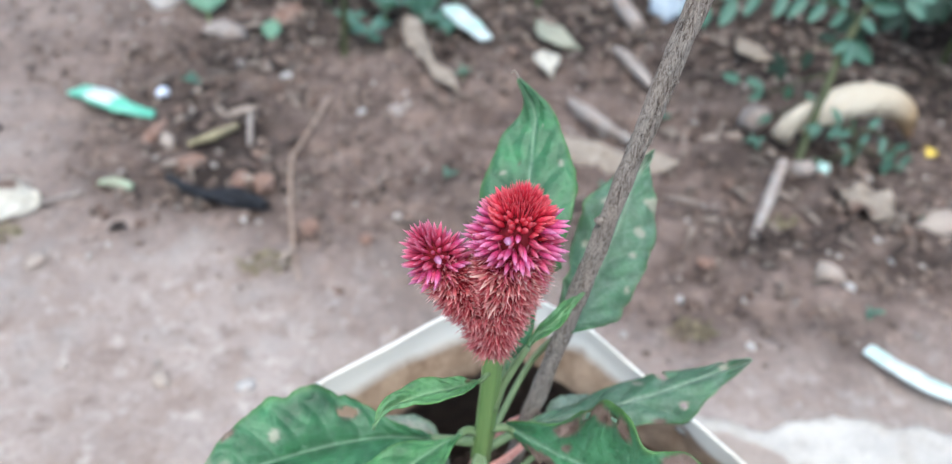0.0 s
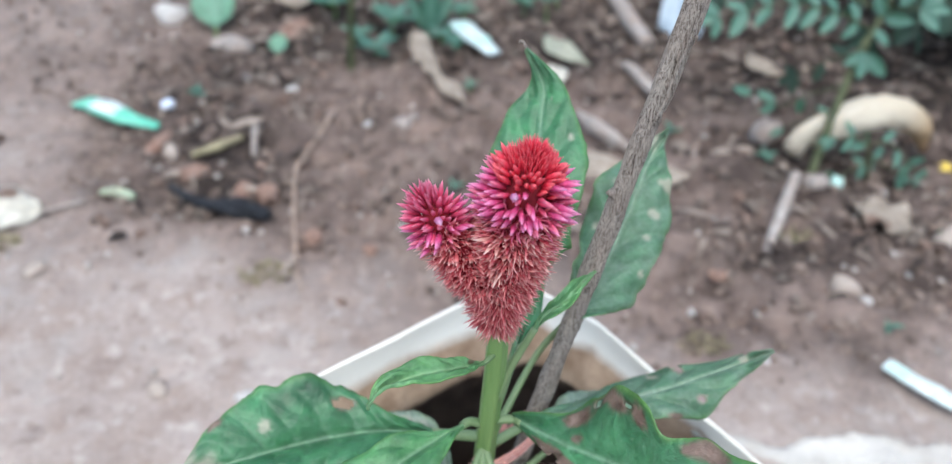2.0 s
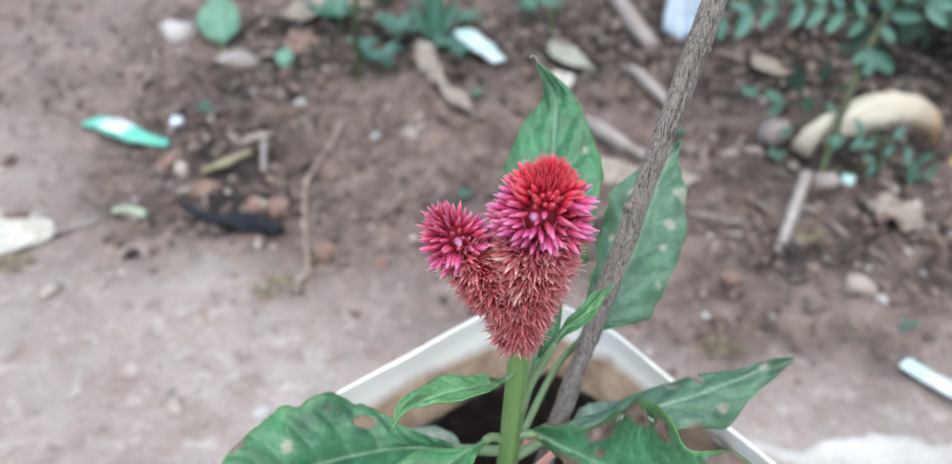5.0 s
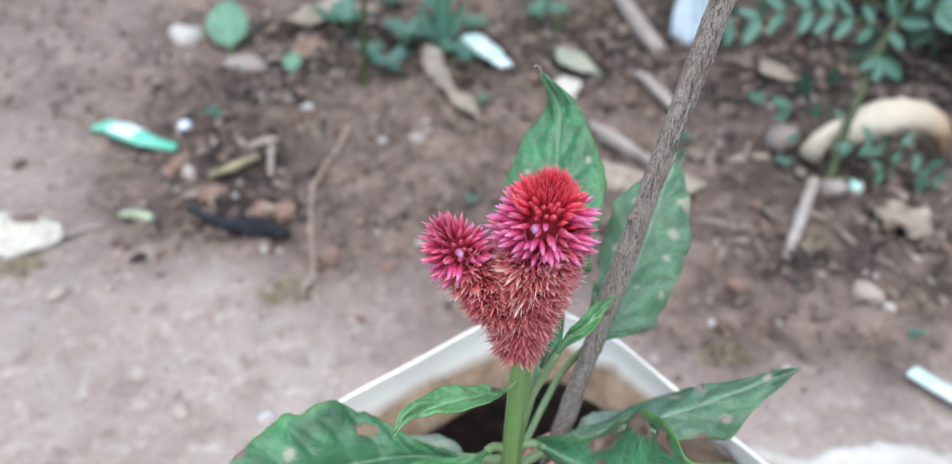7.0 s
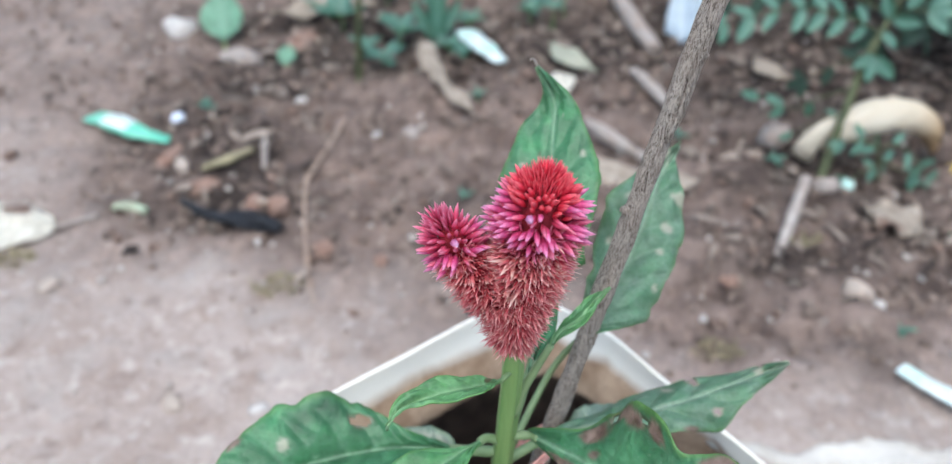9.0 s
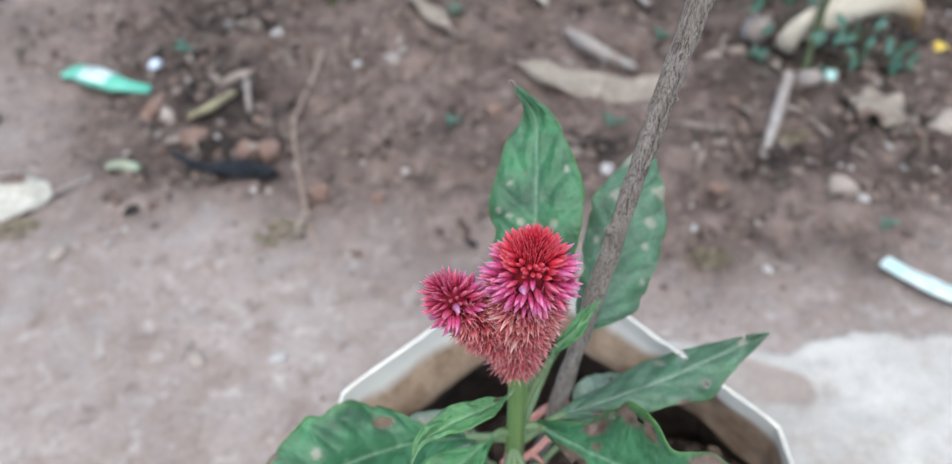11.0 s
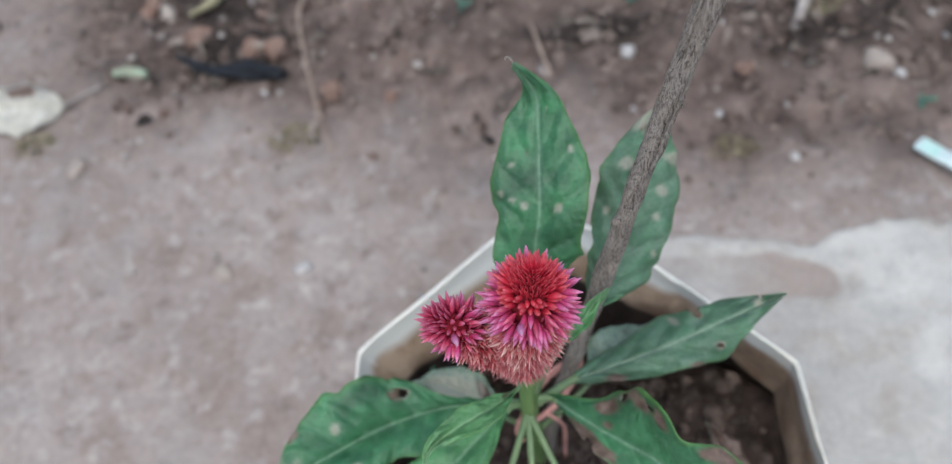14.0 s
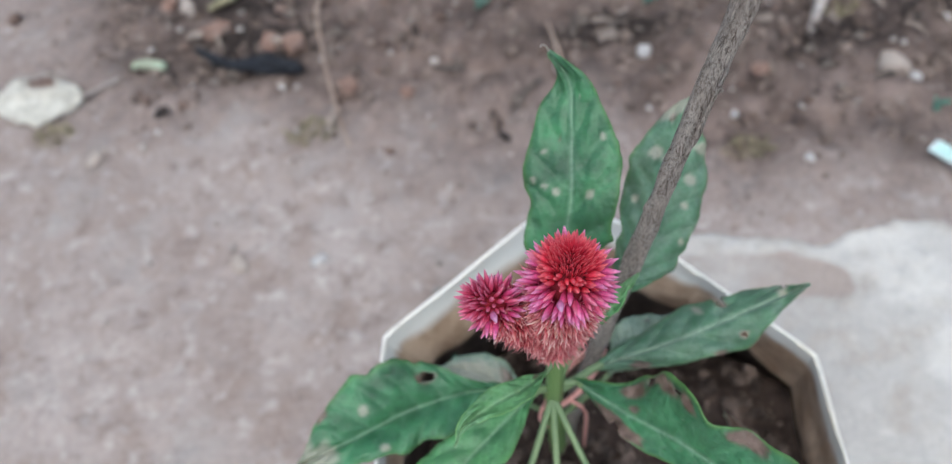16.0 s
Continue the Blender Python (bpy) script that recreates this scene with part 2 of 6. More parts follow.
def tepal_material():
    m = Nodes("dry_tepal", 0.6, 0.3)
    one = m.rand(True)
    body = m.ramp(one, (0.0, (0.36, 0.028, 0.046)), (0.5, (0.66, 0.095, 0.130)), (0.85, (0.76, 0.185, 0.210)), (1.0, (0.68, 0.25, 0.24)))
    tip = m.ramp(one, (0.0, (0.68, 0.25, 0.27)), (0.60, (0.84, 0.47, 0.46)), (0.88, (0.92, 0.72, 0.67)), (1.0, (0.92, 0.82, 0.76)))
    c = m.mix(m.ramp(m.attr("along"), (0.50, 0.0), (0.95, 0.95)), body, tip)
    # root end darkened: shade between the tufts put into the colour
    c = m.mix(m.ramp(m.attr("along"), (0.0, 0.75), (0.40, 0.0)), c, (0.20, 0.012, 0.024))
    c = m.mix(m.math("MULTIPLY", m.attr("old"), 0.25), c, m.ramp(one, (0.0, (0.36, 0.085, 0.095)), (0.8, (0.60, 0.215, 0.22)), (1.0, (0.72, 0.42, 0.38))))
    c = m.mix(m.attr("fresh"), c, m.ramp(m.attr("along"), (0.0, (0.45, 0.02, 0.08)), (1.0, (0.74, 0.18, 0.40))))
    c = m.mix(m.attr("cream"), c, m.ramp(m.attr("along"), (0.0, (0.34, 0.06, 0.06)), (0.45, (0.72, 0.40, 0.34)), (1.0, (0.90, 0.80, 0.72))))
    m.color(c)
    m.thin(0.4, c)
    return m.mat


def bark_material():
    """Grey-brown bark: long furrows, pale fibres and lichen-like flecks."""
    m = Nodes("weathered_bark", 0.92, 0.15)
    furrow = m.noise(300, 6, 0.7, (2.6, 2.6, 0.34), 1.2)
    fibre = m.noise(900, 6, 0.75, (2.0, 2.0, 0.30), 0.6)
    blotch = m.noise(48, 4, 0.6)
    c = m.mix(m.ramp(furrow, (0.36, 0.0), (0.54, 1.0)), (0.135, 0.104, 0.090), (0.53, 0.455, 0.400))
    c = m.mix(m.ramp(fibre, (0.48, 0.0), (0.58, 0.9)), c, (0.70, 0.63, 0.56))
    c = m.mix(m.ramp(fibre, (0.36, 0.85), (0.45, 0.0)), c, (0.085, 0.062, 0.050))
    c = m.mix(m.ramp(blotch, (0.48, 0.0), (0.70, 0.35)), c, (0.33, 0.25, 0.205))
    c = m.mix(m.ramp(m.noise(420, 3, 0.6), (0.64, 0.0), (0.70, 0.7)), c, (0.70, 0.65, 0.58))
    m.color(c).bump(m.math("ADD", m.math("MULTIPLY", furrow, 1.4), m.math("MULTIPLY", fibre, 0.7)), 1.0, 0.0026)
    return m.mat


def bag_material():
    """White plastic sheet, stained on its inside and near black low down."""
    m = Nodes("white_plastic_sheet", 0.42, 0.45)
    stain = m.ramp(m.math("ADD", m.attr("soiled"), m.math("MULTIPLY", m.math("SUBTRACT", m.noise(26, 5, 0.6), 0.5), 0.5)), (0.3, 0.0), (0.72, 1.0))
    clean = m.mix(m.ramp(m.noise(14, 4), (0.5, 0.0), (0.8, 1.0)), (0.84, 0.82, 0.77), (0.72, 0.66, 0.58))
    dirt = m.mix(m.ramp(m.noise(45, 5, 0.65), (0.35, 0.0), (0.65, 1.0)), (0.27, 0.175, 0.115), (0.54, 0.40, 0.29))
    low_dark = m.ramp(m.math("ADD", m.attr("low_dark"), m.math("MULTIPLY", m.math("SUBTRACT", m.noise(38, 5, 0.6), 0.5), 0.8)), (0.35, 0.0), (0.6, 1.0))
    near_black = m.mix(m.ramp(m.noise(90, 5, 0.65), (0.35, 0.0), (0.65, 1.0)), (0.012, 0.009, 0.008), (0.060, 0.043, 0.035))
    m.color(m.mix(low_dark, m.mix(stain, clean, dirt), near_black)).bump(m.noise(30, 4), 0.4, 0.004)
    m.thin(0.05, (0.7, 0.62, 0.5))
    return m.mat


EARTH, CEMENT = soil_material(), cement_material()
LEAF = leaf_material("celosia_leaf", (0.015, 0.098, 0.036), (0.080, 0.295, 0.118), (0.28, 0.46, 0.30), 0.38, dusty=0.10)
LEAF_FRESH = leaf_material("young_celosia_leaf", (0.052, 0.205, 0.062), (0.125, 0.365, 0.120), (0.29, 0.48, 0.27), 0.42, (0.14, 0.40, 0.06), 0.15)
LEAF_YOUNG = leaf_material("pale_young_celosia_leaf", (0.095, 0.265, 0.095), (0.165, 0.385, 0.155), (0.30, 0.50, 0.27), 0.42, (0.2, 0.5, 0.1), 0.12)
LEAF_DUSTY = leaf_material("dusty_celosia_leaf", (0.055, 0.165, 0.082), (0.155, 0.300, 0.180), (0.36, 0.48, 0.36), 0.52, (0.10, 0.28, 0.07), 0.5)
LEAF_PALE = leaf_material("old_celosia_leaf", (0.24, 0.33, 0.25), (0.37, 0.455, 0.35), (0.45, 0.52, 0.42))
WEED = leaf_material("weed_leaf", (0.024, 0.110, 0.084), (0.060, 0.205, 0.158), (0.16, 0.32, 0.25), 0.42)
# copy of the weed leaf with shade put into its colour
WEED_SHADED = leaf_material("shaded_weed_leaf", (0.004, 0.020, 0.013), (0.011, 0.044, 0.028), (0.03, 0.08, 0.05), 0.6, (0.02, 0.07, 0.02), -0.05)
STEM = plain("green_stem", (0.13, 0.24, 0.07), (0.26, 0.37, 0.14), 30, 0.45, 0.45, 0.3, 0.0006, (3, 3, 0.25))
PETIOLE = plain("pale_leaf_stalk", (0.11, 0.18, 0.08), (0.21, 0.28, 0.14), 40, 0.45, 0.4, 0.2, 0.0004)
BUD_RED = floret_material("red_bud", (0.68, 0.022, 0.056), (0.86, 0.056, 0.112), (0.94, 0.26, 0.31))
BUD_ROSE = floret_material("rose_bud", (0.66, 0.036, 0.105), (0.84, 0.125, 0.265), (0.93, 0.40, 0.55))
BUD_PINK = floret_material("magenta_bud", (0.62, 0.030, 0.115), (0.83, 0.115, 0.34), (0.92, 0.47, 0.73))
BUD_LILAC = floret_material("lilac_bud", (0.55, 0.08, 0.20), (0.68, 0.26, 0.50), (0.82, 0.56, 0.74))
# core coloured dark, as painted shade in the gaps between florets
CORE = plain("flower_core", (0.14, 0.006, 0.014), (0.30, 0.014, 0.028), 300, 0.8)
TEPAL = tepal_material()
BARK = bark_material()
BAG = bag_material()
POT_SOIL = plain("dark_potting_soil", (0.013, 0.009, 0.008), (0.088, 0.062, 0.051), 70, 0.95, 0.2, 0.9, 0.004)
CRUMB = plain("earth_crumb", (0.105, 0.076, 0.063), (0.31, 0.24, 0.205), 90, 0.95, 0.2, 0.6, 0.002, None, 0.45, True)
POT_CRUMB = plain("potting_crumb", (0.022, 0.016, 0.014), (0.20, 0.150, 0.126), 90, 0.95, 0.2, 0.6, 0.002, None, 0.7, True)
FLAKE = plain("litter_flake", (0.11, 0.078, 0.064), (0.42, 0.35, 0.30), 60, 0.85, 0.3, 0.4, 0.001, None, 0.75, True)
TWINE = plain("pink_twine", (0.55, 0.22, 0.18), (0.74, 0.42, 0.37), 500, 0.55, 0.4, 0.6, 0.0006, (1, 1, 3))
CLOD = plain("earth_clod", (0.12, 0.078, 0.062), (0.30, 0.215, 0.18), 60, 0.95, 0.2, 0.7, 0.003, None, 0.5, True)
GRIT = plain("pale_grit", (0.34, 0.29, 0.26), (0.58, 0.54, 0.51), 60, 0.9, 0.25, 0.4, 0.001, None, 0.5, True)
PEBBLE = plain("grey_pebble", (0.24, 0.22, 0.21), (0.38, 0.355, 0.345), 60, 0.85, dusty=0.85)
PALE_STONE = plain("pale_stone", (0.34, 0.285, 0.245), (0.47, 0.42, 0.375), 50, 0.9, dusty=0.8)
WHITE_BIT = plain("white_crumb", (0.40, 0.39, 0.38), (0.66, 0.65, 0.65), 60, 0.7, dusty=0.6)
BLUE_BIT = plain("blue_white_plastic", (0.45, 0.54, 0.74), (0.80, 0.84, 0.92), 60, 0.35, 0.5)
BRICK = plain("brick_chip", (0.15, 0.082, 0.060), (0.27, 0.160, 0.122), 70, 0.9, dusty=0.55)
CHAR = plain("charred_wood", (0.006, 0.007, 0.010), (0.036, 0.039, 0.050), 60, 0.7, 0.35, 0.9, 0.004, (1, 3, 3))
DRY_CREAM = leaf_material("cream_dry_leaf", (0.66, 0.62, 0.54), (0.80, 0.77, 0.70), (0.62, 0.54, 0.42), 0.7, (0.6, 0.5, 0.35), -0.1)
DRY_TAN = leaf_material("tan_dry_leaf", (0.34, 0.27, 0.22), (0.50, 0.425, 0.36), (0.52, 0.44, 0.36), 0.75, (0.4, 0.25, 0.12), -0.1)
GREY_WOOD = plain("grey_dry_wood", (0.26, 0.235, 0.22), (0.50, 0.46, 0.44), 60, 0.85, 0.2, 0.6, 0.002, (1, 4, 4), dusty=0.6)
ROOT = plain("dry_vine", (0.30, 0.21, 0.16), (0.50, 0.39, 0.31), 60, 0.85, dusty=0.6)
DARK_FLAKE = plain("rotted_litter_flake", (0.022, 0.018, 0.017), (0.13, 0.092, 0.075), 60, 0.85, 0.3, 0.4, 0.001, None, 0.6, True)
WRAP_GREEN = plain("green_wrapper_film", (0.10, 0.43, 0.30), (0.22, 0.60, 0.46), 30, 0.28, 0.55, 0.3, 0.003)
WRAP_TEAL = plain("pale_teal_wrapper_film", (0.34, 0.58, 0.52), (0.62, 0.80, 0.76), 40, 0.3, 0.55, 0.3, 0.003)
WRAP_WHITE = plain("white_wrapper_film", (0.40, 0.52, 0.53), (0.74, 0.81, 0.81), 110, 0.3, 0.5, 0.3, 0.003)
YELLOW = plain("yellow_film", (0.60, 0.42, 0.05), (0.75, 0.58, 0.14), 60, 0.5)
MOSS = plain("yellowish_moss", (0.19, 0.17, 0.085), (0.40, 0.36, 0.23), 120, 0.9, dusty=0.4)
PALE_GREEN = plain("pale_green_plastic", (0.27, 0.38, 0.24), (0.42, 0.52, 0.38), 60, 0.5, dusty=0.5)
BLUE_PLASTIC = plain("pale_blue_plastic", (0.20, 0.26, 0.33), (0.36, 0.43, 0.50), 25, 0.35, 0.5)


def husk_material():
    m = Nodes("dry_husk", 0.75, 0.3)
    c = m.ramp(m.attr("along"), (0.0, (0.50, 0.43, 0.34)), (0.3, (0.61, 0.555, 0.46)), (0.62, (0.57, 0.495, 0.385)), (0.82, (0.38, 0.26, 0.15)), (1.0, (0.18, 0.10, 0.055)))
    c = m.mix(m.ramp(m.noise(40, 5, 0.65), (0.52, 0.0), (0.85, 0.5)), c, (0.50, 0.36, 0.22))
    m.color(c).bump(m.noise(60, 5, 0.65, (0.5, 4, 4)), 0.9, 0.005)
    return m.mat


HUSK = husk_material()


# ---- ground ----
def looseness(x, y):
    """1 where the earth is loose and rough, 0 on the trodden path."""
    x, y = np.asarray(x, float), np.asarray(y, float)
    start = 0.602 - 0.125 * smooth(0.08, 0.25, x) + 0.30 * smooth(0.38, 0.75, -x) + 0.17 * fbm(x, y, 5, 3, 11) - 0.055 * np.exp(-((x + 0.10) / 0.14) ** 2)
    start = start + 1.2 * fbm(x, y, 0.7, 3, 12) * smooth(0.9, 2.5, np.abs(x))
    soft = 0.12 + 0.12 * smooth(0.3, 0.6, -x)
    far = smooth(1.6, 3.0, np.hypot(x, y))
    return smooth(start - soft, start + soft, y) * (1 - 0.35 * smooth(0.42, 0.7, -x) * (1 - far)) * (1 - far * smooth(-0.1, 0.3, fbm(x, y, 0.9, 4, 13)))


def ground_z(x, y):
    x, y = np.asarray(x, float), np.asarray(y, float)
    k = looseness(x, y)
    near = np.exp(-(np.hypot(x, y - 0.6) / 3.0) ** 2)
    even = 0.006 * fbm(x, y, 6, 3, 1) + 0.0036 * fbm(x, y, 60, 3, 2)
    wild = 0.022 * fbm(x, y, 9, 3, 3) + 0.022 * fbm(x, y, 30, 4, 4) + 0.012 * np.abs(fbm(x, y, 95, 3, 5))
    return (even + k * wild) * near


# patches under the back right weeds paint their shade; the others are rotted litter
LITTER_SHADE = ((-0.33, 0.725, 0.09, 0.030), (0.10, 1.13, 0.24, 0.09), (-0.25, 1.22, 0.22, 0.07), (0.38, 1.00, 0.16, 0.07), (-0.36, 0.86, 0.10, 0.07), (-0.33, 0.76, 0.09, 0.04), (-0.37, 1.03, 0.11, 0.045), (-0.30, 1.10, 0.12, 0.06), (-0.12, 1.20, 0.24, 0.08), (0.44, 0.80, 0.13, 0.06), (0.48, 0.70, 0.10, 0.04),
         (0.36, 0.86, 0.07, 0.05), (0.62, 1.00, 0.26, 0.16), (0.76, 1.04, 0.30, 0.24), (0.60, 1.16, 0.30, 0.14), (0.78, 1.25, 0.35, 0.16), (0.30, 1.22, 0.22, 0.10), (0.33, 0.655, 0.09, 0.035), (0.60, 0.66, 0.12, 0.08), (0.48, 1.06, 0.22, 0.10), (0.30, 1.02, 0.06, 0.04), (0.22, 1.18, 0.2, 0.05), (-0.40, 0.93, 0.07, 0.03), (-0.30, 0.80, 0.06, 0.03), (-0.02, 1.10, 0.12, 0.05), (0.10, 0.70, 0.10, 0.03))


def litter_shade(x, y):
    """Dark rotted litter worked into the earth, and shade painted under the back right weeds."""
    out = 0 * np.asarray(x, float)
    for cx0, cy0, rx, ry in LITTER_SHADE:
        out = np.maximum(out, np.exp(-((x - cx0) / rx) ** 2 - ((y - cy0) / ry) ** 2))
    return np.clip(out * 1.2, 0, 1)


def graded(lo, hi, step, far):
    out, s = [], step
    a = hi
    while a < far:
        s *= 1.25
        a += s
        out.append(a)
    b, s, low = lo, step, []
    while b > -far:
        s *= 1.25
        b -= s
        low.append(b)
    return np.r_[low[::-1], np.arange(lo, hi + step / 2, step), out]


gx, gy = graded(-1.0, 1.0, 0.0055, 60.0), graded(0.25, 1.55, 0.0055, 60.0)
GX, GY = np.meshgrid(gx, gy)
gverts = np.stack([GX, GY, ground_z(GX, GY)], -1).reshape(-1, 3)
ground = thing("ground", mesh_of("ground", gverts, grid_faces(len(gy), len(gx)), {"loose": looseness(gverts[:, 0], gverts[:, 1]), "litter_shade": litter_shade(gverts[:, 0], gverts[:, 1])}, [EARTH]),
               "reddish brown bare earth, trodden smooth and loose further back", "ground", "", "structure")


def at_ground(x, y, lift=0.0):
    return Vector((x, y, float(ground_z(x, y)) + lift))


# Worn cement patch: its rim sinks into the earth
cx, cy = np.r_[np.arange(0.02, 0.52, 0.003), np.arange(0.52, 1.6, 0.012)], np.r_[np.arange(-0.6, 0.28, 0.012), np.arange(0.28, 0.5, 0.003)]
CX, CY = np.meshgrid(cx, cy)
edge = np.interp(CX, [0.02, 0.143, 0.181, 0.208, 0.26, 0.278, 0.308, 0.327, 0.372, 0.406, 0.7, 1.6], [0.45, 0.435, 0.431, 0.4256, 0.4115, 0.421, 0.4266, 0.429, 0.423, 0.417, 0.38, 0.36]) + 0.010 * fbm(CX, CY, 45, 4, 21) - CY
# a shallow hollow where the top skin of the cement has scaled off
top = np.interp(CX, [0.10, 0.139, 0.225, 0.251, 0.272], [0.414, 0.4126, 0.405, 0.391, 0.379])
low = np.interp(CX, [0.10, 0.130, 0.223, 0.264], [0.372, 0.369, 0.3545, 0.3535])
hollow = smooth(-0.002, 0.004, np.minimum(np.minimum(top - CY, CY - low), 0.270 - CX) + 0.006 * fbm(CX, CY, 60, 4, 23))
border = np.minimum(1.42 - CX, CY + 0.42) + 0.42 * fbm(CX, CY, 3, 4, 24)
inside = np.minimum(np.minimum(edge, (CX - 0.06) * 0.7 + 0.03 * fbm(CX, CY, 9, 3, 25)), border)
worn = np.maximum(np.maximum(0.6 * (1 - smooth(0.0, 0.010, edge)), hollow * (0.55 + 0.55 * smooth(0.17, 0.265, CX))), 1 - smooth(0.0, 0.16, border))
CZ = ground_z(CX, CY) - 0.004 + 0.0075 * smooth(-0.003, 0.009, inside) - 0.0012 * hollow + 0.0020 * fbm(CX, CY, 40, 4, 22)
cement = thing("pavement", mesh_of("pavement", np.stack([CX, CY, CZ], -1).reshape(-1, 3), grid_faces(len(cy), len(cx)), {"worn": worn.ravel()}, [CEMENT]),
               "patch of worn pale grey cement with a crumbled edge", "pavement", "", "structure")


# ---- grow bag ----
RIM = [(-0.083, 0.229, 0.297), (-0.046, 0.257, 0.298), (-0.006, 0.288, 0.298), (0.024, 0.300, 0.294), (0.057, 0.279, 0.291), (0.084, 0.258, 0.280),
       (0.108, 0.241, 0.268), (0.141, 0.2154, 0.2545), (0.139, 0.172, 0.263), (0.139, 0.120, 0.268), (0.120, 0.066, 0.265), (0.060, 0.052, 0.262),
       (0.000, 0.055, 0.265), (-0.060, 0.070, 0.272), (-0.087, 0.115, 0.280), (-0.088, 0.175, 0.290)]


def closed_curve(points, n):
    """n points round a closed outline with firm corners."""
    p = np.asarray(points, float)
    out = []
    for g in np.linspace(0, len(p), n, endpoint=False):
        k = int(g)
        t = g - k
        a, b, c, d = (p[(k + m) % len(p)] for m in (-1, 0, 1, 2))
        m0, m1 = 0.10 * (c - a), 0.10 * (d - b)
        out.append((2 * t ** 3 - 3 * t * t + 1) * b + (t ** 3 - 2 * t * t + t) * m0 + (3 * t * t - 2 * t ** 3) * c + (t ** 3 - t * t) * m1)
    return np.array(out)


def build_grow_bag():
    n, rows = 224, 44
    rim = closed_curve(RIM, n)
    mid = np.array([0.026, 0.176])
    ang = np.arctan2(rim[:, 1] - mid[1], rim[:, 0] - mid[0])
    rad = 0.098 / np.maximum(np.abs(np.cos(ang)) ** 4 + np.abs(np.sin(ang)) ** 4, 0.3) ** 0.25
    foot = np.stack([mid[0] + rad * np.cos(ang), mid[1] + rad * np.sin(ang), 0 * ang + 0.003], -1)
    out_way = np.stack([np.cos(ang), np.sin(ang), 0 * ang], -1)
    arc = np.linspace(0, 40, n)
    verts, soiled, dark_rows = [], [], []
    for k in range(rows):
        h = k / (rows - 1)
        ring = foot + (rim - foot) * h
        ring[:, :2] = foot[:, :2] + (rim - foot)[:, :2] * (h ** 1.3)
        crumple = 0.010 * fbm(arc, 0 * arc + h * 5, 0.45, 4, 31) * math.sin(math.pi * min(1, h * 1.02)) ** 0.5 + 0.0035 * fbm(arc, 0 * arc + h * 14, 1.2, 3, 33)
        fade = (1 - smooth(0.9, 1.0, h))
        flare = 0.017 * (1 - float(smooth(0.86, 1.0, h))) * float(smooth(0.3, 0.86, h)) * smooth(0.25, 0.75, np.cos(ang - 2.05))
        ring = ring - out_way * flare[:, None]
        ring = ring + out_way * (crumple * (0.25 + 0.75 * fade) + 0.008 * math.sin(math.pi * h))[:, None]
        verts.append(ring)
        back = smooth(0.1, 0.7, np.sin(ang))
        right = smooth(0.25, 0.75, np.cos(ang - 0.1)) * float(smooth(0.45, 0.8, h))
        wide = 0.010 * smooth(0.3, 0.9, np.cos(ang - 2.15)) + 0.008 * smooth(0.5, 0.95, np.cos(ang - 1.15)) + 0.024 * fbm(arc, 0 * arc, 0.8, 3, 39)
        soiled.append((1.0 - smooth(0.925 - wide, 0.994 - wide, h)) * (1 - 0.12 * right))
        # near-black band low on the lining, reaching less high on the right
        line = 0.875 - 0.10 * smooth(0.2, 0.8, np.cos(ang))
        dark_rows.append(1.0 - smooth(line - 0.05, line + 0.03, h))
    v = np.vstack(verts)
    faces = [tuple(f) for f in grid_faces(rows, n, True)]
    low = len(v)
    v = np.vstack([v, [[*mid, 0.003]]])
    faces += [(low, (j + 1) % n, j) for j in range(n)]
    soil, dark_low = np.r_[np.concatenate(soiled), 1.0], np.r_[np.concatenate(dark_rows), 1.0]
    bag = tagged(new("grow_bag"), "floppy white plastic grow bag with a bent open rim", "plant pot")
    skin = np.concatenate([np.full(n, 0.28 * (1 - float(smooth(0.0, 0.3, k / (rows - 1))))) for k in range(rows)])
    wall = part("bag_wall", mesh_of("bag_wall", v, faces, {"soiled": np.r_[skin, 0.28], "low_dark": 0 * soil}, [BAG]), bag)
    inner = v[:-1] - np.tile(out_way, (rows, 1)) * 0.0014
    part("bag_lining", mesh_of("bag_lining", inner, grid_faces(rows, n, True), {"soiled": soil[:-1], "low_dark": dark_low[:-1]}, [BAG]), bag, "earth-stained inner side of the bag")
    mod = wall.modifiers.new("thickness", "SOLIDIFY")
    mod.thickness, mod.offset = 0.0006, 1.0
    # hem: the rim rolled outwards and down
    hv = []
    wave = 0.5 + fbm(arc, 0 * arc, 0.35, 3, 37)
    for k, (o, d) in enumerate(((-0.0004, -0.003), (-0.0003, 0.0002), (0.0002, 0.0006), (0.0007, 0.0003), (0.0010, -0.003), (0.0012, -0.009), (0.0013, -0.015), (0.0012, -0.020))):
        hv.append(rim + out_way * (o + 0.0012 * wave * (k > 3))[:, None] + np.array([0, 0, 1]) * (d * (0.30 + 0.85 * wave))[:, None])
    hem = part("bag_hem", mesh_of("bag_hem", np.vstack(hv), grid_faces(len(hv), n, True), {"soiled": np.zeros(n * len(hv)), "low_dark": np.zeros(n * len(hv))}, [BAG]), bag, "white turned-over hem of the bag")
    mod = hem.modifiers.new("thickness", "SOLIDIFY")
    mod.thickness = 0.0006
    return rim, foot, mid


RIM_LINE, FOOT_LINE, BAG_MID = build_grow_bag()
SOIL_Z = 0.205


def bag_soil_z(x, y):
    return SOIL_Z - 0.045 * smooth(0.205, 0.275, y) + 0.016 * fbm(x, y, 16, 4, 41) + 0.008 * fbm(x, y, 55, 3, 42)


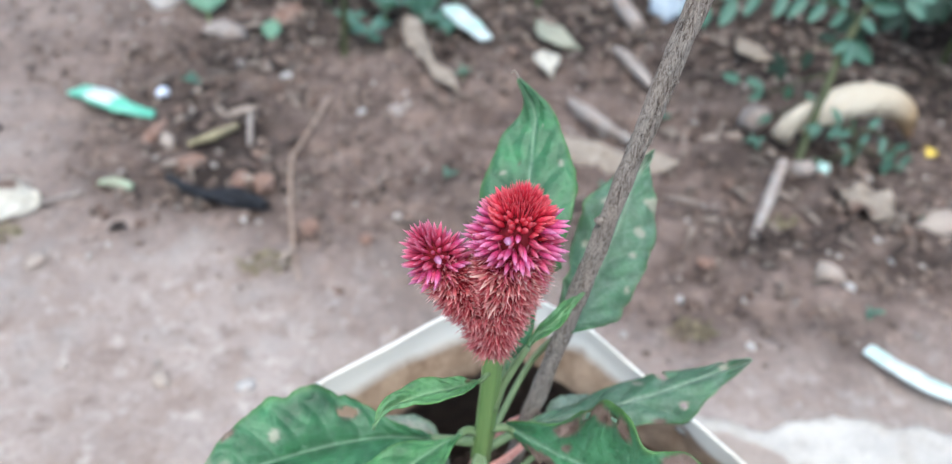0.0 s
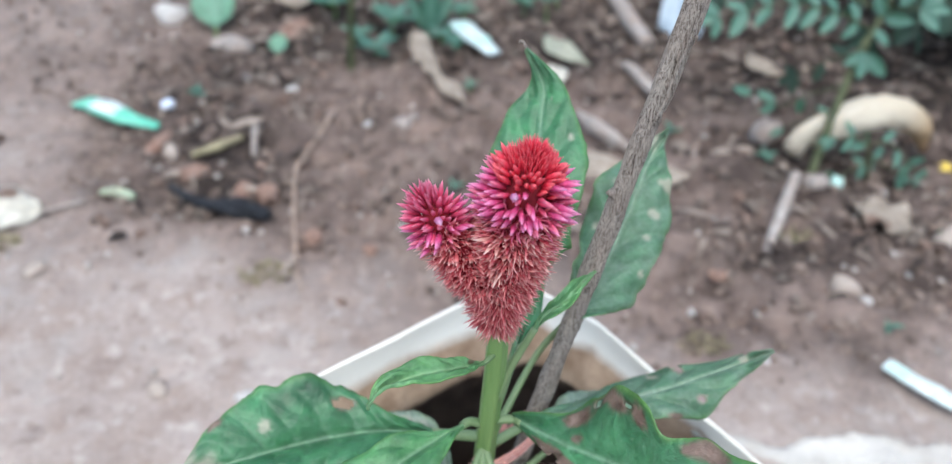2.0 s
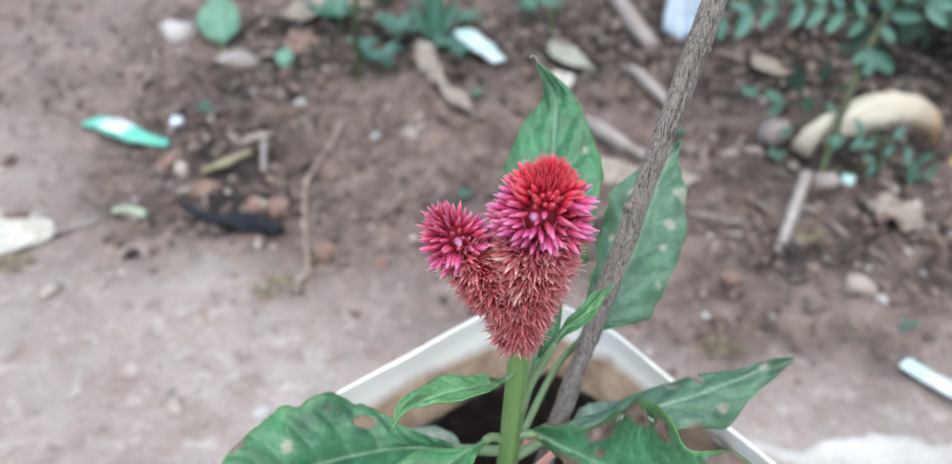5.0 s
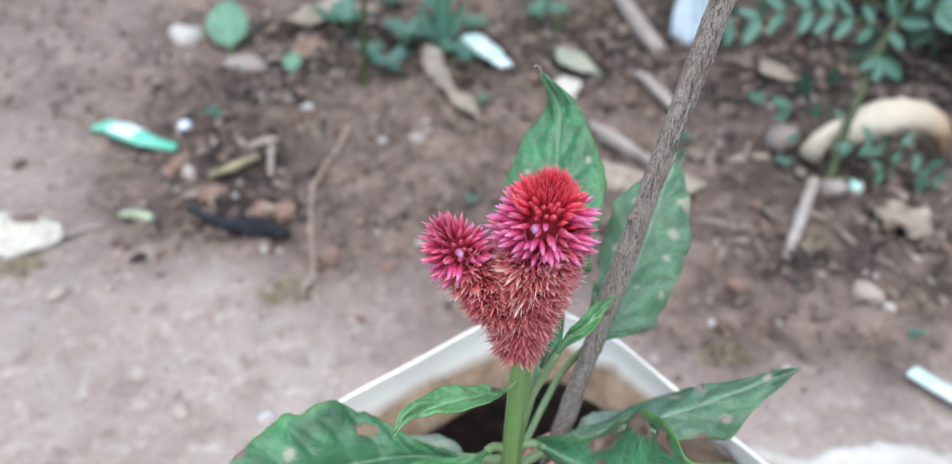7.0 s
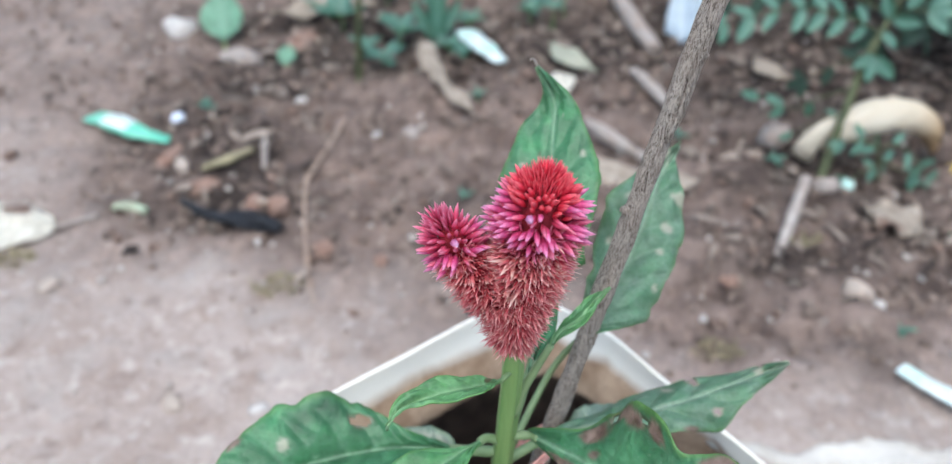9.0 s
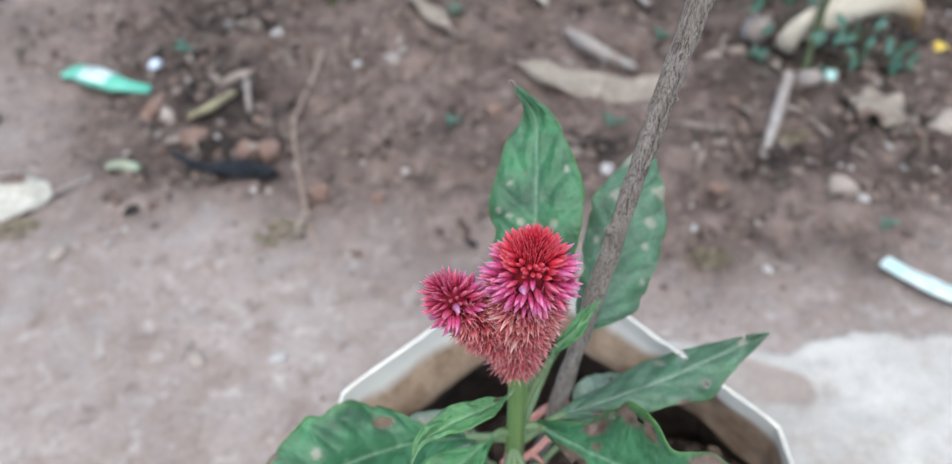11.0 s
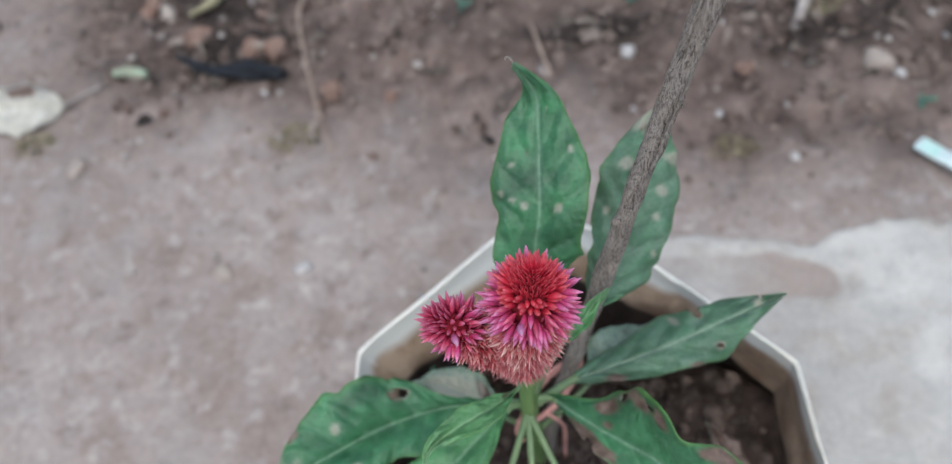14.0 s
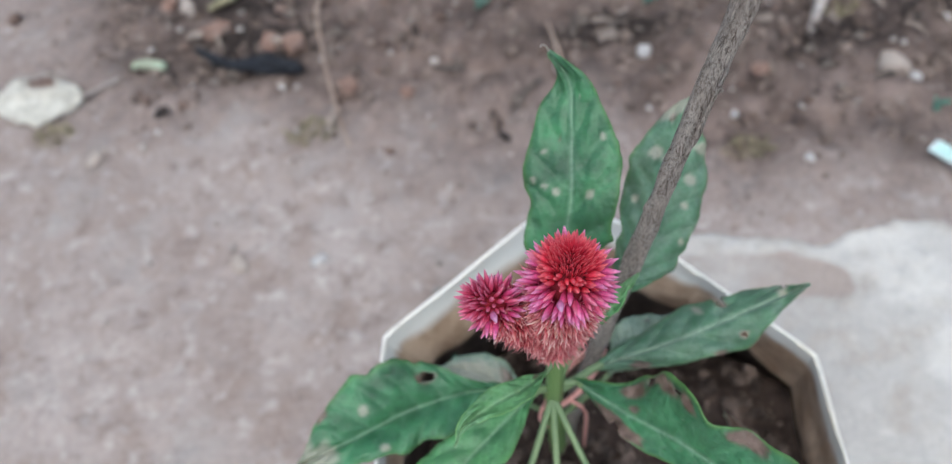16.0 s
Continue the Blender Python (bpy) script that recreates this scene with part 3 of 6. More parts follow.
def build_bag_soil():
    n, rings = 96, 40
    ang = np.arctan2(RIM_LINE[:, 1] - BAG_MID[1], RIM_LINE[:, 0] - BAG_MID[0])
    k = (SOIL_Z / 0.27) ** 1.3
    line = FOOT_LINE[:, :2] + (RIM_LINE - FOOT_LINE)[:, :2] * k
    line = line[np.linspace(0, len(line), n, endpoint=False).astype(int)]
    pts = []
    for r in np.linspace(0.02, 1.02, rings):
        xy = BAG_MID + (line - BAG_MID) * r
        pts.append(np.column_stack([xy, bag_soil_z(xy[:, 0], xy[:, 1])]))
    v = np.vstack([*pts, [[*BAG_MID, float(bag_soil_z(*BAG_MID))]]])
    faces = [tuple(f) for f in grid_faces(rings, n, True)] + [(len(v) - 1, j, (j + 1) % n) for j in range(n)]
    return thing("potting_soil", mesh_of("potting_soil", v, faces, None, [POT_SOIL]), "dark crumbly potting soil filling the grow bag", "soil", "", "stuff")


build_bag_soil()

ICO = bmesh.new()
bmesh.ops.create_icosphere(ICO, subdivisions=1, radius=1.0)
ICO_V = np.array([v.co[:] for v in ICO.verts])
ICO_F = np.array([[v.index for v in f.verts] for f in ICO.faces])
ICO.free()


def crumbs(places, sizes, seed, flat=0.75):
    """Many small angular lumps in one mesh."""
    rng = np.random.default_rng(seed)
    v, f = [], []
    for i, (p, s) in enumerate(zip(places, sizes)):
        turn = np.array(Euler(rng.uniform(0, 6.28, 3)).to_matrix())
        lump = ICO_V * (1 + rng.uniform(-0.28, 0.28, (len(ICO_V), 1))) * rng.uniform(0.65, 1.25, 3)
        lump = (lump @ turn.T) * s
        lump[:, 2] *= flat
        v.append(lump + p)
        f.append(ICO_F + i * len(ICO_V))
    return np.vstack(v), np.vstack(f)


rng = np.random.default_rng(5)
xy = np.column_stack([rng.uniform(-0.075, 0.13, 1500), rng.uniform(0.07, 0.285, 1500)])
xy = xy[np.hypot((xy[:, 0] - 0.026) / 0.108, (xy[:, 1] - 0.177) / 0.112) < 1.0]
size = 0.0012 + 0.0052 * rng.random(len(xy)) ** 3
v, f = crumbs(np.column_stack([xy, bag_soil_z(xy[:, 0], xy[:, 1]) + size * 0.3]), size, 6)
me = mesh_of("soil_lumps", v, f, None, [POT_CRUMB])
me.polygons.foreach_set("use_smooth", [False] * len(me.polygons))
thing("soil_lumps", me, "small dark lumps of earth lying on the potting soil", "soil", "", "stuff")


# ---- leaves ----
def leaf_mesh(ctrl, widths, up0, up1=None, fold=0.25, cup=0.0, holes=(), dead=(), bleach=(), seed=0, nu=84, nv=37, ripple=0.0011, wave=0.0014,
              waves=3.0, veins=9, mat=None, margin=0.09, yellow=0.35):
    """A leaf blade along a midrib. widths: (place along, half width on one side, on the other).
    holes, dead, bleach: (along, across -1..1, half length, half width)."""
    c = spline(ctrl, nu)
    s = np.linspace(0, 1, nu)
    hint = np.asarray(up0, float) + (np.asarray(up1 if up1 is not None else up0, float) - np.asarray(up0, float)) * s[:, None]
    t = unit(np.gradient(c, axis=0))
    side = unit(np.cross(t, hint))
    norm = np.cross(side, t)
    length = np.linalg.norm(np.diff(c, axis=0), axis=1).sum()
    w = np.array(widths, float)
    fine = np.linspace(0, 1, 200)
    kern = np.hanning(19) / np.hanning(19).sum()

    def half(col):
        raw = np.interp(fine, w[:, 0], w[:, col])
        soft = np.convolve(np.pad(raw, 9, mode="edge"), kern, "valid")
        soft = np.where((fine < 0.04) | (fine > 0.96), raw, soft)
        return np.interp(s, fine, soft)

    wl, wr = half(1), half(2)
    v = np.linspace(-1, 1, nv)
    S, V = np.meshgrid(s, v, indexing="ij")
    W = np.where(V < 0, wl[:, None], wr[:, None]) * (1 + margin * 2 * fbm(S * 11, np.sign(V) * 3.0, 1.0, 4, seed + 3) * np.abs(V))
    A = np.abs(V) * W
    phase = S * veins - np.abs(V) * 1.1 + 0.3 * np.sign(V) + 0.22 * fbm(S * 3, V * 2, 1.0, 2, seed + 5)
    saw = np.abs((phase % 1.0) - 0.5) * 2
    belly = 4 * np.abs(V) * (1 - np.abs(V) * 0.9)
    fold_by = fold if np.ndim(fold) else (fold, fold)
    ang = np.where(V < 0, fold_by[0], fold_by[1])
    lift = A * np.sin(ang) - cup * V * V * W
    lift += ripple * (1 - saw ** 2) * np.clip(belly, 0, 1) + wave * V * V * np.sin(S * waves * 6.283 + seed + 1.7 * np.sign(V))
    lift += 0.0022 * fbm(S * 4, V * 2, 1.0, 3, seed + 9)
    pos = c[:, None] + side[:, None] * (np.sign(V) * A * np.cos(ang))[..., None] + norm[:, None] * lift[..., None]
    vein = np.exp(-(A / 0.0009) ** 2) + 0.20 * np.exp(-((1 - saw) / 0.12) ** 2) * (np.abs(V) < 0.9) * (1 - 0.6 * np.abs(V))
    edge_tint = yellow * smooth(0.86, 1.0, np.abs(V))

    def blot(spots, sharp):
        out = np.zeros_like(S)
        for a, b, ra, rb in spots:
            d = np.hypot((S - a) / ra, (V - b) / rb) + 0.7 * fbm(S * 22, V * 7, 1.0, 3, seed + int(a * 99))
            out = np.maximum(out, 1 - smooth(1 - sharp, 1 + sharp, d))
        return out

    attrs = {"vein": np.clip(vein, 0, 1).ravel(), "dead": blot(dead, 0.25).ravel(), "bleach": blot(bleach, 0.3).ravel(), "edge": edge_tint.ravel()}
    faces = grid_faces(nu, nv)
    gone = blot(holes, 0.02).ravel() > 0.5
    attrs["dead"] = np.maximum(attrs["dead"], 0.55 * (blot([(a, b, ra * 1.15, rb * 1.15) for a, b, ra, rb in holes], 0.1).ravel() if holes else 0))
    faces = faces[gone[faces].sum(1) < 3]
    return mesh_of("leaf", pos.reshape(-1, 3), faces, attrs, [mat or LEAF])


LANCE = [(0.0, 0.03), (0.06, 0.10), (0.16, 0.38), (0.28, 0.74), (0.42, 0.98), (0.55, 0.96), (0.70, 0.70), (0.84, 0.38), (0.94, 0.14), (1.0, 0.01)]


def lance(left, right=None):
    return [(a, b * left, b * (right if right is not None else left)) for a, b in LANCE]


def add_leaf(parent, ctrl, widths, up0, label="", stalk=None, stalk_r=(0.0016, 0.0012), thickness=0.0005, **more):
    ob = part("leaf", leaf_mesh(ctrl, widths, up0, **more), parent, label)
    mod = ob.modifiers.new("thickness", "SOLIDIFY")
    mod.thickness = thickness
    if stalk:
        v, f, _ = tube([*stalk, ctrl[0], tuple(np.asarray(ctrl[0]) * 0.7 + np.asarray(spline(ctrl, 9)[1]) * 0.3)], stalk_r, 16, 8)
        part("leaf_stalk", mesh_of("leaf_stalk", v, f, None, [PETIOLE]), ob)
    return ob


# ---- the flowering plant ----
plant = tagged(new("cockscomb_plant"), "cockscomb plant with a red and magenta plume and insect-bitten green leaves", "plant")
STEM_LINE = [(0.000, 0.190, 0.200), (0.0008, 0.186, 0.300), (0.0028, 0.1815, 0.345), (0.0044, 0.1780, 0.388), (0.0040, 0.1770, 0.400)]
sv, sf, _ = tube(STEM_LINE, [0.0046, 0.0044, 0.0041, 0.0037, 0.0034], 60, 20, 0.05, 3)
centre = spline(STEM_LINE, 60)
ridge = np.r_[np.tile(np.cos(np.linspace(0, 2 * np.pi, 20, endpoint=False) * 5), 60), 0, 0]
near = np.vstack([np.repeat(centre, 20, 0), centre[:1], centre[-1:]])
sv = near + (sv - near) * (1 + 0.15 * ridge)[:, None]
part("stem", mesh_of("stem", sv, sf, None, [STEM]), plant, "ridged pale green stem")

# tall leaf behind the flower
add_leaf(plant, [(0.0112, 0.1965, 0.3605), (0.0159, 0.2100, 0.3762), (0.0125, 0.2210, 0.3940), (0.0166, 0.2354, 0.4102), (0.0190, 0.2564, 0.4240), (0.0199, 0.2696, 0.4335), (0.0127, 0.2749, 0.4468)],
         [(0.000, 0.0006, 0.0010), (0.070, 0.0010, 0.0042), (0.157, 0.0020, 0.0062), (0.240, 0.0053, 0.0068), (0.339, 0.0159, 0.0182), (0.463, 0.0159, 0.0169), (0.587, 0.0195, 0.0203), (0.711, 0.0162, 0.0164), (0.835, 0.0105, 0.0092), (0.926, 0.0024, 0.0042), (1.000, 0.0002, 0.0002)],
         (-0.05, -0.72, 0.69), "upright green leaf with bitten spots behind the flower", [(0.0048, 0.1835, 0.344), (0.0078, 0.1890, 0.352)], (0.0021, 0.0018),
         up1=(-0.35, -0.75, 0.55), fold=(0.09, 0.10), cup=0.08, holes=[],
         dead=[(0.692, -0.28, 0.007, 0.05)], ripple=0.0016, bleach=[(0.692, 0.72, 0.011, 0.07), (0.651, -0.61, 0.008, 0.06), (0.562, -0.78, 0.009, 0.07), (0.542, -0.56, 0.011, 0.07), (0.523, -0.33, 0.012, 0.07), (0.523, 0.39, 0.012, 0.08), (0.821, 0.33, 0.004, 0.04)], seed=3, veins=8)
v, f, _ = tube([(0.0128, 0.2748, 0.4465), (0.0116, 0.2756, 0.4488), (0.0104, 0.2758, 0.4494), (0.0097, 0.2754, 0.4486)], [0.0005, 0.0004, 0.0003], 12, 6)
part("tip_thread", mesh_of("tip_thread", v, f, None, [BARK]), plant, "dry brown curled thread at the leaf tip")
# broad leaf behind the stick
add_leaf(plant, [(0.0335, 0.2115, 0.3666), (0.0458, 0.2284, 0.3767), (0.0571, 0.2505, 0.3893), (0.0647, 0.2679, 0.4000), (0.0729, 0.2794, 0.4078)],
         [(0, 0.0010, 0.0019), (0.08, 0.0057, 0.0089), (0.2, 0.0113, 0.0204), (0.4, 0.0137, 0.0184), (0.6, 0.0189, 0.0196), (0.78, 0.0097, 0.0108), (0.9, 0.0051, 0.0050), (1, 0.0003, 0.0003)],
         (0.15, -0.62, 0.77), "broad dusty green leaf with bleached patches behind the stick", [(0.0040, 0.1890, 0.318), (0.0215, 0.2160, 0.338)], (0.0016, 0.0013),
         fold=(0.08, 0.28), cup=0.28, bleach=[(0.663, -0.50, 0.030, 0.18), (0.651, -0.17, 0.017, 0.10), (0.434, -0.67, 0.016, 0.09), (0.590, 0.50, 0.022, 0.13), (0.470, 0.56, 0.016, 0.08), (0.735, 0.83, 0.034, 0.27), (0.892, -1.00, 0.056, 0.94), (0.313, 0.78, 0.014, 0.09)], dead=[(0.843, -0.56, 0.018, 0.15)],
         seed=12, veins=7, wave=0.0042, waves=2.6, ripple=0.0020, mat=LEAF_DUSTY)
# long leaf reaching to the bag's far right corner
add_leaf(plant, [(0.0212, 0.1936, 0.3246), (0.0452, 0.1987, 0.3270), (0.0703, 0.2044, 0.3312), (0.0947, 0.2116, 0.3357), (0.1175, 0.2167, 0.3445)],
         [(0, 0.0014, 0.0017), (0.12, 0.0073, 0.0048), (0.3, 0.0118, 0.0109), (0.5, 0.0171, 0.0132), (0.66, 0.0114, 0.0177), (0.78, 0.0106, 0.0097), (0.86, 0.0066, 0.0058), (1, 0.0003, 0.0005)],
         (0.0, -0.30, 0.95), "long green leaf with bitten holes over the soil", [(0.0035, 0.186, 0.318)], (0.0022, 0.0018),
         fold=(-0.58, 0.37), cup=0.38, holes=[(0.651, 0.56, 0.018, 0.12), (0.635, -0.98, 0.022, 0.40), (0.900, -0.95, 0.014, 0.40)], bleach=[(0.880, -0.33, 0.018, 0.40), (0.651, 0.56, 0.020, 0.13), (0.530, -0.72, 0.020, 0.17)], seed=21, veins=6, wave=0.0034, waves=3.4, ripple=0.0020, mat=LEAF_DUSTY,
         dead=[(0.193, 0.78, 0.041, 0.28), (0.530, 0.94, 0.030, 0.10)])
# front leaf to the right, torn and brown-spotted
add_leaf(plant, [(0.0120, 0.1824, 0.3399), (0.0301, 0.1640, 0.3511), (0.0506, 0.1449, 0.3647), (0.0715, 0.1214, 0.3755), (0.0946, 0.0973, 0.3826)],
         [(0, 0.0009, 0.0012), (0.06, 0.0039, 0.0025), (0.17, 0.0098, 0.0057), (0.27, 0.0193, 0.0096), (0.37, 0.0223, 0.0098), (0.46, 0.0207, 0.0091), (0.52, 0.0113, 0.0086), (0.62, 0.0204, 0.0077), (0.76, 0.0201, 0.0061), (0.9, 0.0097, 0.0035), (1, 0.0003, 0.0003)],
         (-0.45, 0.0, 0.89), "green leaf with brown dead spots and a notched edge", [(0.0040, 0.1825, 0.3390)], (0.0019, 0.0016),
         fold=(0.46, -0.08), cup=-0.16, dead=[(0.241, -0.67, 0.056, 0.20), (0.373, -0.78, 0.031, 0.12), (0.446, -0.78, 0.026, 0.14), (0.193, 0.72, 0.075, 0.39), (0.277, 0.78, 0.055, 0.26), (0.627, -0.83, 0.056, 0.15), (0.337, -0.89, 0.030, 0.08), (0.253, -0.17, 0.025, 0.08)],
         holes=[(0.410, -0.78, 0.020, 0.08), (0.300, -0.86, 0.018, 0.10), (0.225, 0.95, 0.03, 0.2)], seed=34, veins=8, wave=0.0030, waves=2.4, yellow=0.5)
# large leaf to the left
add_leaf(plant, [(-0.0162, 0.1888, 0.3197), (-0.0396, 0.1873, 0.3222), (-0.0653, 0.1792, 0.3263), (-0.0887, 0.1678, 0.3293), (-0.1165, 0.1571, 0.3280)],
         [(0, 0.0020, 0.0012), (0.08, 0.0060, 0.0038), (0.2, 0.0135, 0.0073), (0.36, 0.0205, 0.0229), (0.52, 0.0215, 0.0275), (0.68, 0.0175, 0.0227), (0.82, 0.0115, 0.0169), (0.93, 0.0050, 0.0046), (1, 0.0003, 0.0003)],
         (-0.10, -0.42, 0.90), "large green leaf with a hole and a withered tan tip", [(0.0015, 0.1850, 0.3245)], (0.0024, 0.0020),
         fold=(0.72, 0.42), cup=0.22, holes=[(0.361, 0.61, 0.045, 0.13)], bleach=[(0.639, 0.39, 0.020, 0.09), (0.361, 0.61, 0.039, 0.11), (0.627, -0.72, 0.018, 0.17), (.97, 0, .10, 1.4), (.86, -.35, .06, .6)],
         dead=[(.995, 0, .03, 1.4), (.80, .98, .03, .12)], seed=47, veins=9, ripple=0.0018, wave=0.0026, margin=0.14)
# leaf low in front
add_leaf(plant, [(-0.0044, 0.1797, 0.3413), (-0.0221, 0.1632, 0.3462), (-0.0423, 0.1437, 0.3473), (-0.0617, 0.1216, 0.3428), (-0.0770, 0.1013, 0.3354)],
         [(0, 0.0005, 0.0004), (0.06, 0.0017, 0.0015), (0.16, 0.0073, 0.0050), (0.28, 0.0121, 0.0110), (0.42, 0.0148, 0.0157), (0.55, 0.0157, 0.0150), (0.7, 0.0118, 0.0107), (0.84, 0.0066, 0.0057), (0.94, 0.0024, 0.0021), (1, 0.0002, 0.0002)], (-0.15, -0.20, 0.97), "mid-green leaf low in front of the large one", [(0.0015, 0.1815, 0.3370)], (0.0020, 0.0016),
         fold=(0.33, 0.05), cup=0.22, seed=58, veins=8, wave=0.0022, mat=LEAF_FRESH)
# small leaf under the flower
add_leaf(plant, [(0.0004, 0.1721, 0.3848), (-0.0081, 0.1646, 0.3908), (-0.0200, 0.1574, 0.3951), (-0.0296, 0.1502, 0.3985), (-0.0337, 0.1425, 0.3981)],
         [(0, 0.0002, 0.0002), (0.06, 0.0009, 0.0007), (0.16, 0.0036, 0.0023), (0.28, 0.0056, 0.0048), (0.42, 0.0067, 0.0056), (0.55, 0.0062, 0.0059), (0.7, 0.0041, 0.0041), (0.84, 0.0021, 0.0019), (0.94, 0.0008, 0.0008), (1, 0.0001, 0.0001)], (-0.05, -0.20, 0.98), "small curled green leaf under the flower", [(0.0036, 0.1760, 0.3850)], (0.0010, 0.0008),
         fold=(0.61, 0.27), cup=0.10, seed=66, veins=7, ripple=0.0006, wave=0.0008, nu=60, nv=25, dead=[(.13, .5, .03, .2)], mat=LEAF_YOUNG)
# small leaf beside the stick
add_leaf(plant, [(0.0169, 0.1846, 0.3878), (0.0215, 0.1889, 0.3918), (0.0275, 0.1933, 0.3943), (0.0326, 0.1985, 0.3971), (0.0382, 0.2021, 0.4002)],
         [(0, 0.0001, 0.0001), (0.06, 0.0004, 0.0004), (0.16, 0.0016, 0.0015), (0.28, 0.0027, 0.0025), (0.42, 0.0034, 0.0030), (0.55, 0.0035, 0.0032), (0.7, 0.0027, 0.0025), (0.84, 0.0016, 0.0015), (0.94, 0.0006, 0.0006), (1, 0.0000, 0.0000)], (-0.30, -0.72, 0.62), "small pointed green leaf beside the stick", [(0.0050, 0.1800, 0.3560), (0.0090, 0.1815, 0.3700)], (0.0020, 0.0013),
         fold=(0.65, 0.44), cup=-0.13, seed=71, veins=7, ripple=0.0006, wave=0.0008, nu=60, nv=25, mat=LEAF_YOUNG)
# old pale leaf on the soil side
add_leaf(plant, [(0.0285, 0.2000, 0.2940), (0.0400, 0.2095, 0.3000), (0.0510, 0.2185, 0.3010), (0.0630, 0.2275, 0.2980)],
         lance(0.0135, 0.0130), (0.0, -0.2, 0.97), "old pale green leaf low on the plant", [(0.0020, 0.1865, 0.2740), (0.0160, 0.1915, 0.2880)], (0.0018, 0.0014),
         fold=0.1, cup=0.1, holes=[(.55, .45, .04, .13), (.72, -.5, .03, .1)], seed=83, mat=LEAF_PALE)
# withered leaf behind the large one
add_leaf(plant, [(-0.0100, 0.1890, 0.2900), (-0.0260, 0.2000, 0.2960), (-0.0420, 0.2080, 0.2960), (-0.0560, 0.2130, 0.2900)],
         lance(0.0120, 0.0120), (0.0, -0.2, 0.97), "faded grey-green leaf low on the plant", [(0.0, 0.187, 0.280)], (0.0016, 0.0012),
         fold=0.1, cup=0.15, dead=[(.3, .5, .10, .3)], bleach=[(.6, 0, .3, .7)], seed=91, mat=LEAF_PALE)
# low leaves towards the near rim, on long stalks
for tip, mid_z, w, sd in (((-0.045, 0.085, 0.285), 0.305, 0.016, 101), ((-0.004, 0.062, 0.280), 0.300, 0.017, 113), ((0.045, 0.080, 0.285), 0.302, 0.016, 127)):
    a = np.array([0.001, 0.183, 0.322])
    b = np.array(tip)
    p1, p2 = a + (b - a) * 0.38, a + (b - a) * 0.68
    p1[2], p2[2] = mid_z, mid_z + 0.002
    add_leaf(plant, [tuple(p1), tuple((p1 + p2) / 2 + (0, 0, 0.003)), tuple(p2), tip], lance(w), (0, -0.1, 0.99), "green lower leaf on a long stalk",
             [tuple(a), tuple(a + (p1 - a) * 0.5 + np.array((0, 0, -0.002)))], (0.0017, 0.0014), fold=0.15, cup=0.1, seed=sd)


# ---- flower head ----
def bud_mesh(name, length, radius, mat, sides=6):
    at = [(0.0, 0.35), (0.25, 0.95), (0.5, 1.0), (0.78, 0.6), (0.93, 0.22)]
    v, along = [], []
    for h, r in at:
        for k in range(sides):
            q = 2 * math.pi * k / sides
            rr = radius * r * (1.0 + 0.12 * (k % 2))
            v.append((rr * math.cos(q), rr * math.sin(q), length * h))
            along.append(h)
    v.append((0, 0, length))
    along.append(1.0)
    f = [tuple(q) for q in grid_faces(len(at), sides, True)] + [(len(v) - 1, (len(at) - 1) * sides + k, (len(at) - 1) * sides + (k + 1) % sides) for k in range(sides)]
    return mesh_of(name, v, f, {"along": along}, [mat])


def lobe(axis, radii, n):
    """A spike-shaped core: verts, faces, and a way to set points evenly on it."""
    v, f, _ = tube(axis, radii, n, 18, 0.15, 5, (0.0, -1.0, 0.1))
    return v, f


MAIN_AXIS = [(0.0036, 0.1770, 0.3985), (0.0046, 0.1770, 0.4140), (0.0077, 0.1770, 0.4345), (0.0104, 0.1768, 0.4535), (0.0122, 0.1790, 0.4662)]
MAIN_R = [0.0030, 0.0054, 0.0066, 0.0075, 0.0083, 0.0091, 0.0099, 0.0104, 0.0102, 0.0093, 0.0081, 0.0062, 0.0002]
SIDE_AXIS = [(0.0030, 0.1765, 0.4140), (-0.0060, 0.1750, 0.4300), (-0.0135, 0.1748, 0.4430), (-0.0188, 0.1744, 0.4530)]
SIDE_R = [0.0030, 0.0058, 0.0064, 0.0064, 0.0060, 0.0052, 0.0040, 0.0002]

head = part("flower_head", None, plant, "forked red and magenta plume with dusty pink lower florets")
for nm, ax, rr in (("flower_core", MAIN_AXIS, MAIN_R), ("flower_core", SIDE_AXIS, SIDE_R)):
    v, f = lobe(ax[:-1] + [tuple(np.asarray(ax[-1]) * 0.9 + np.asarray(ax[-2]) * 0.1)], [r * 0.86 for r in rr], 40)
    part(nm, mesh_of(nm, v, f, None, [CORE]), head)


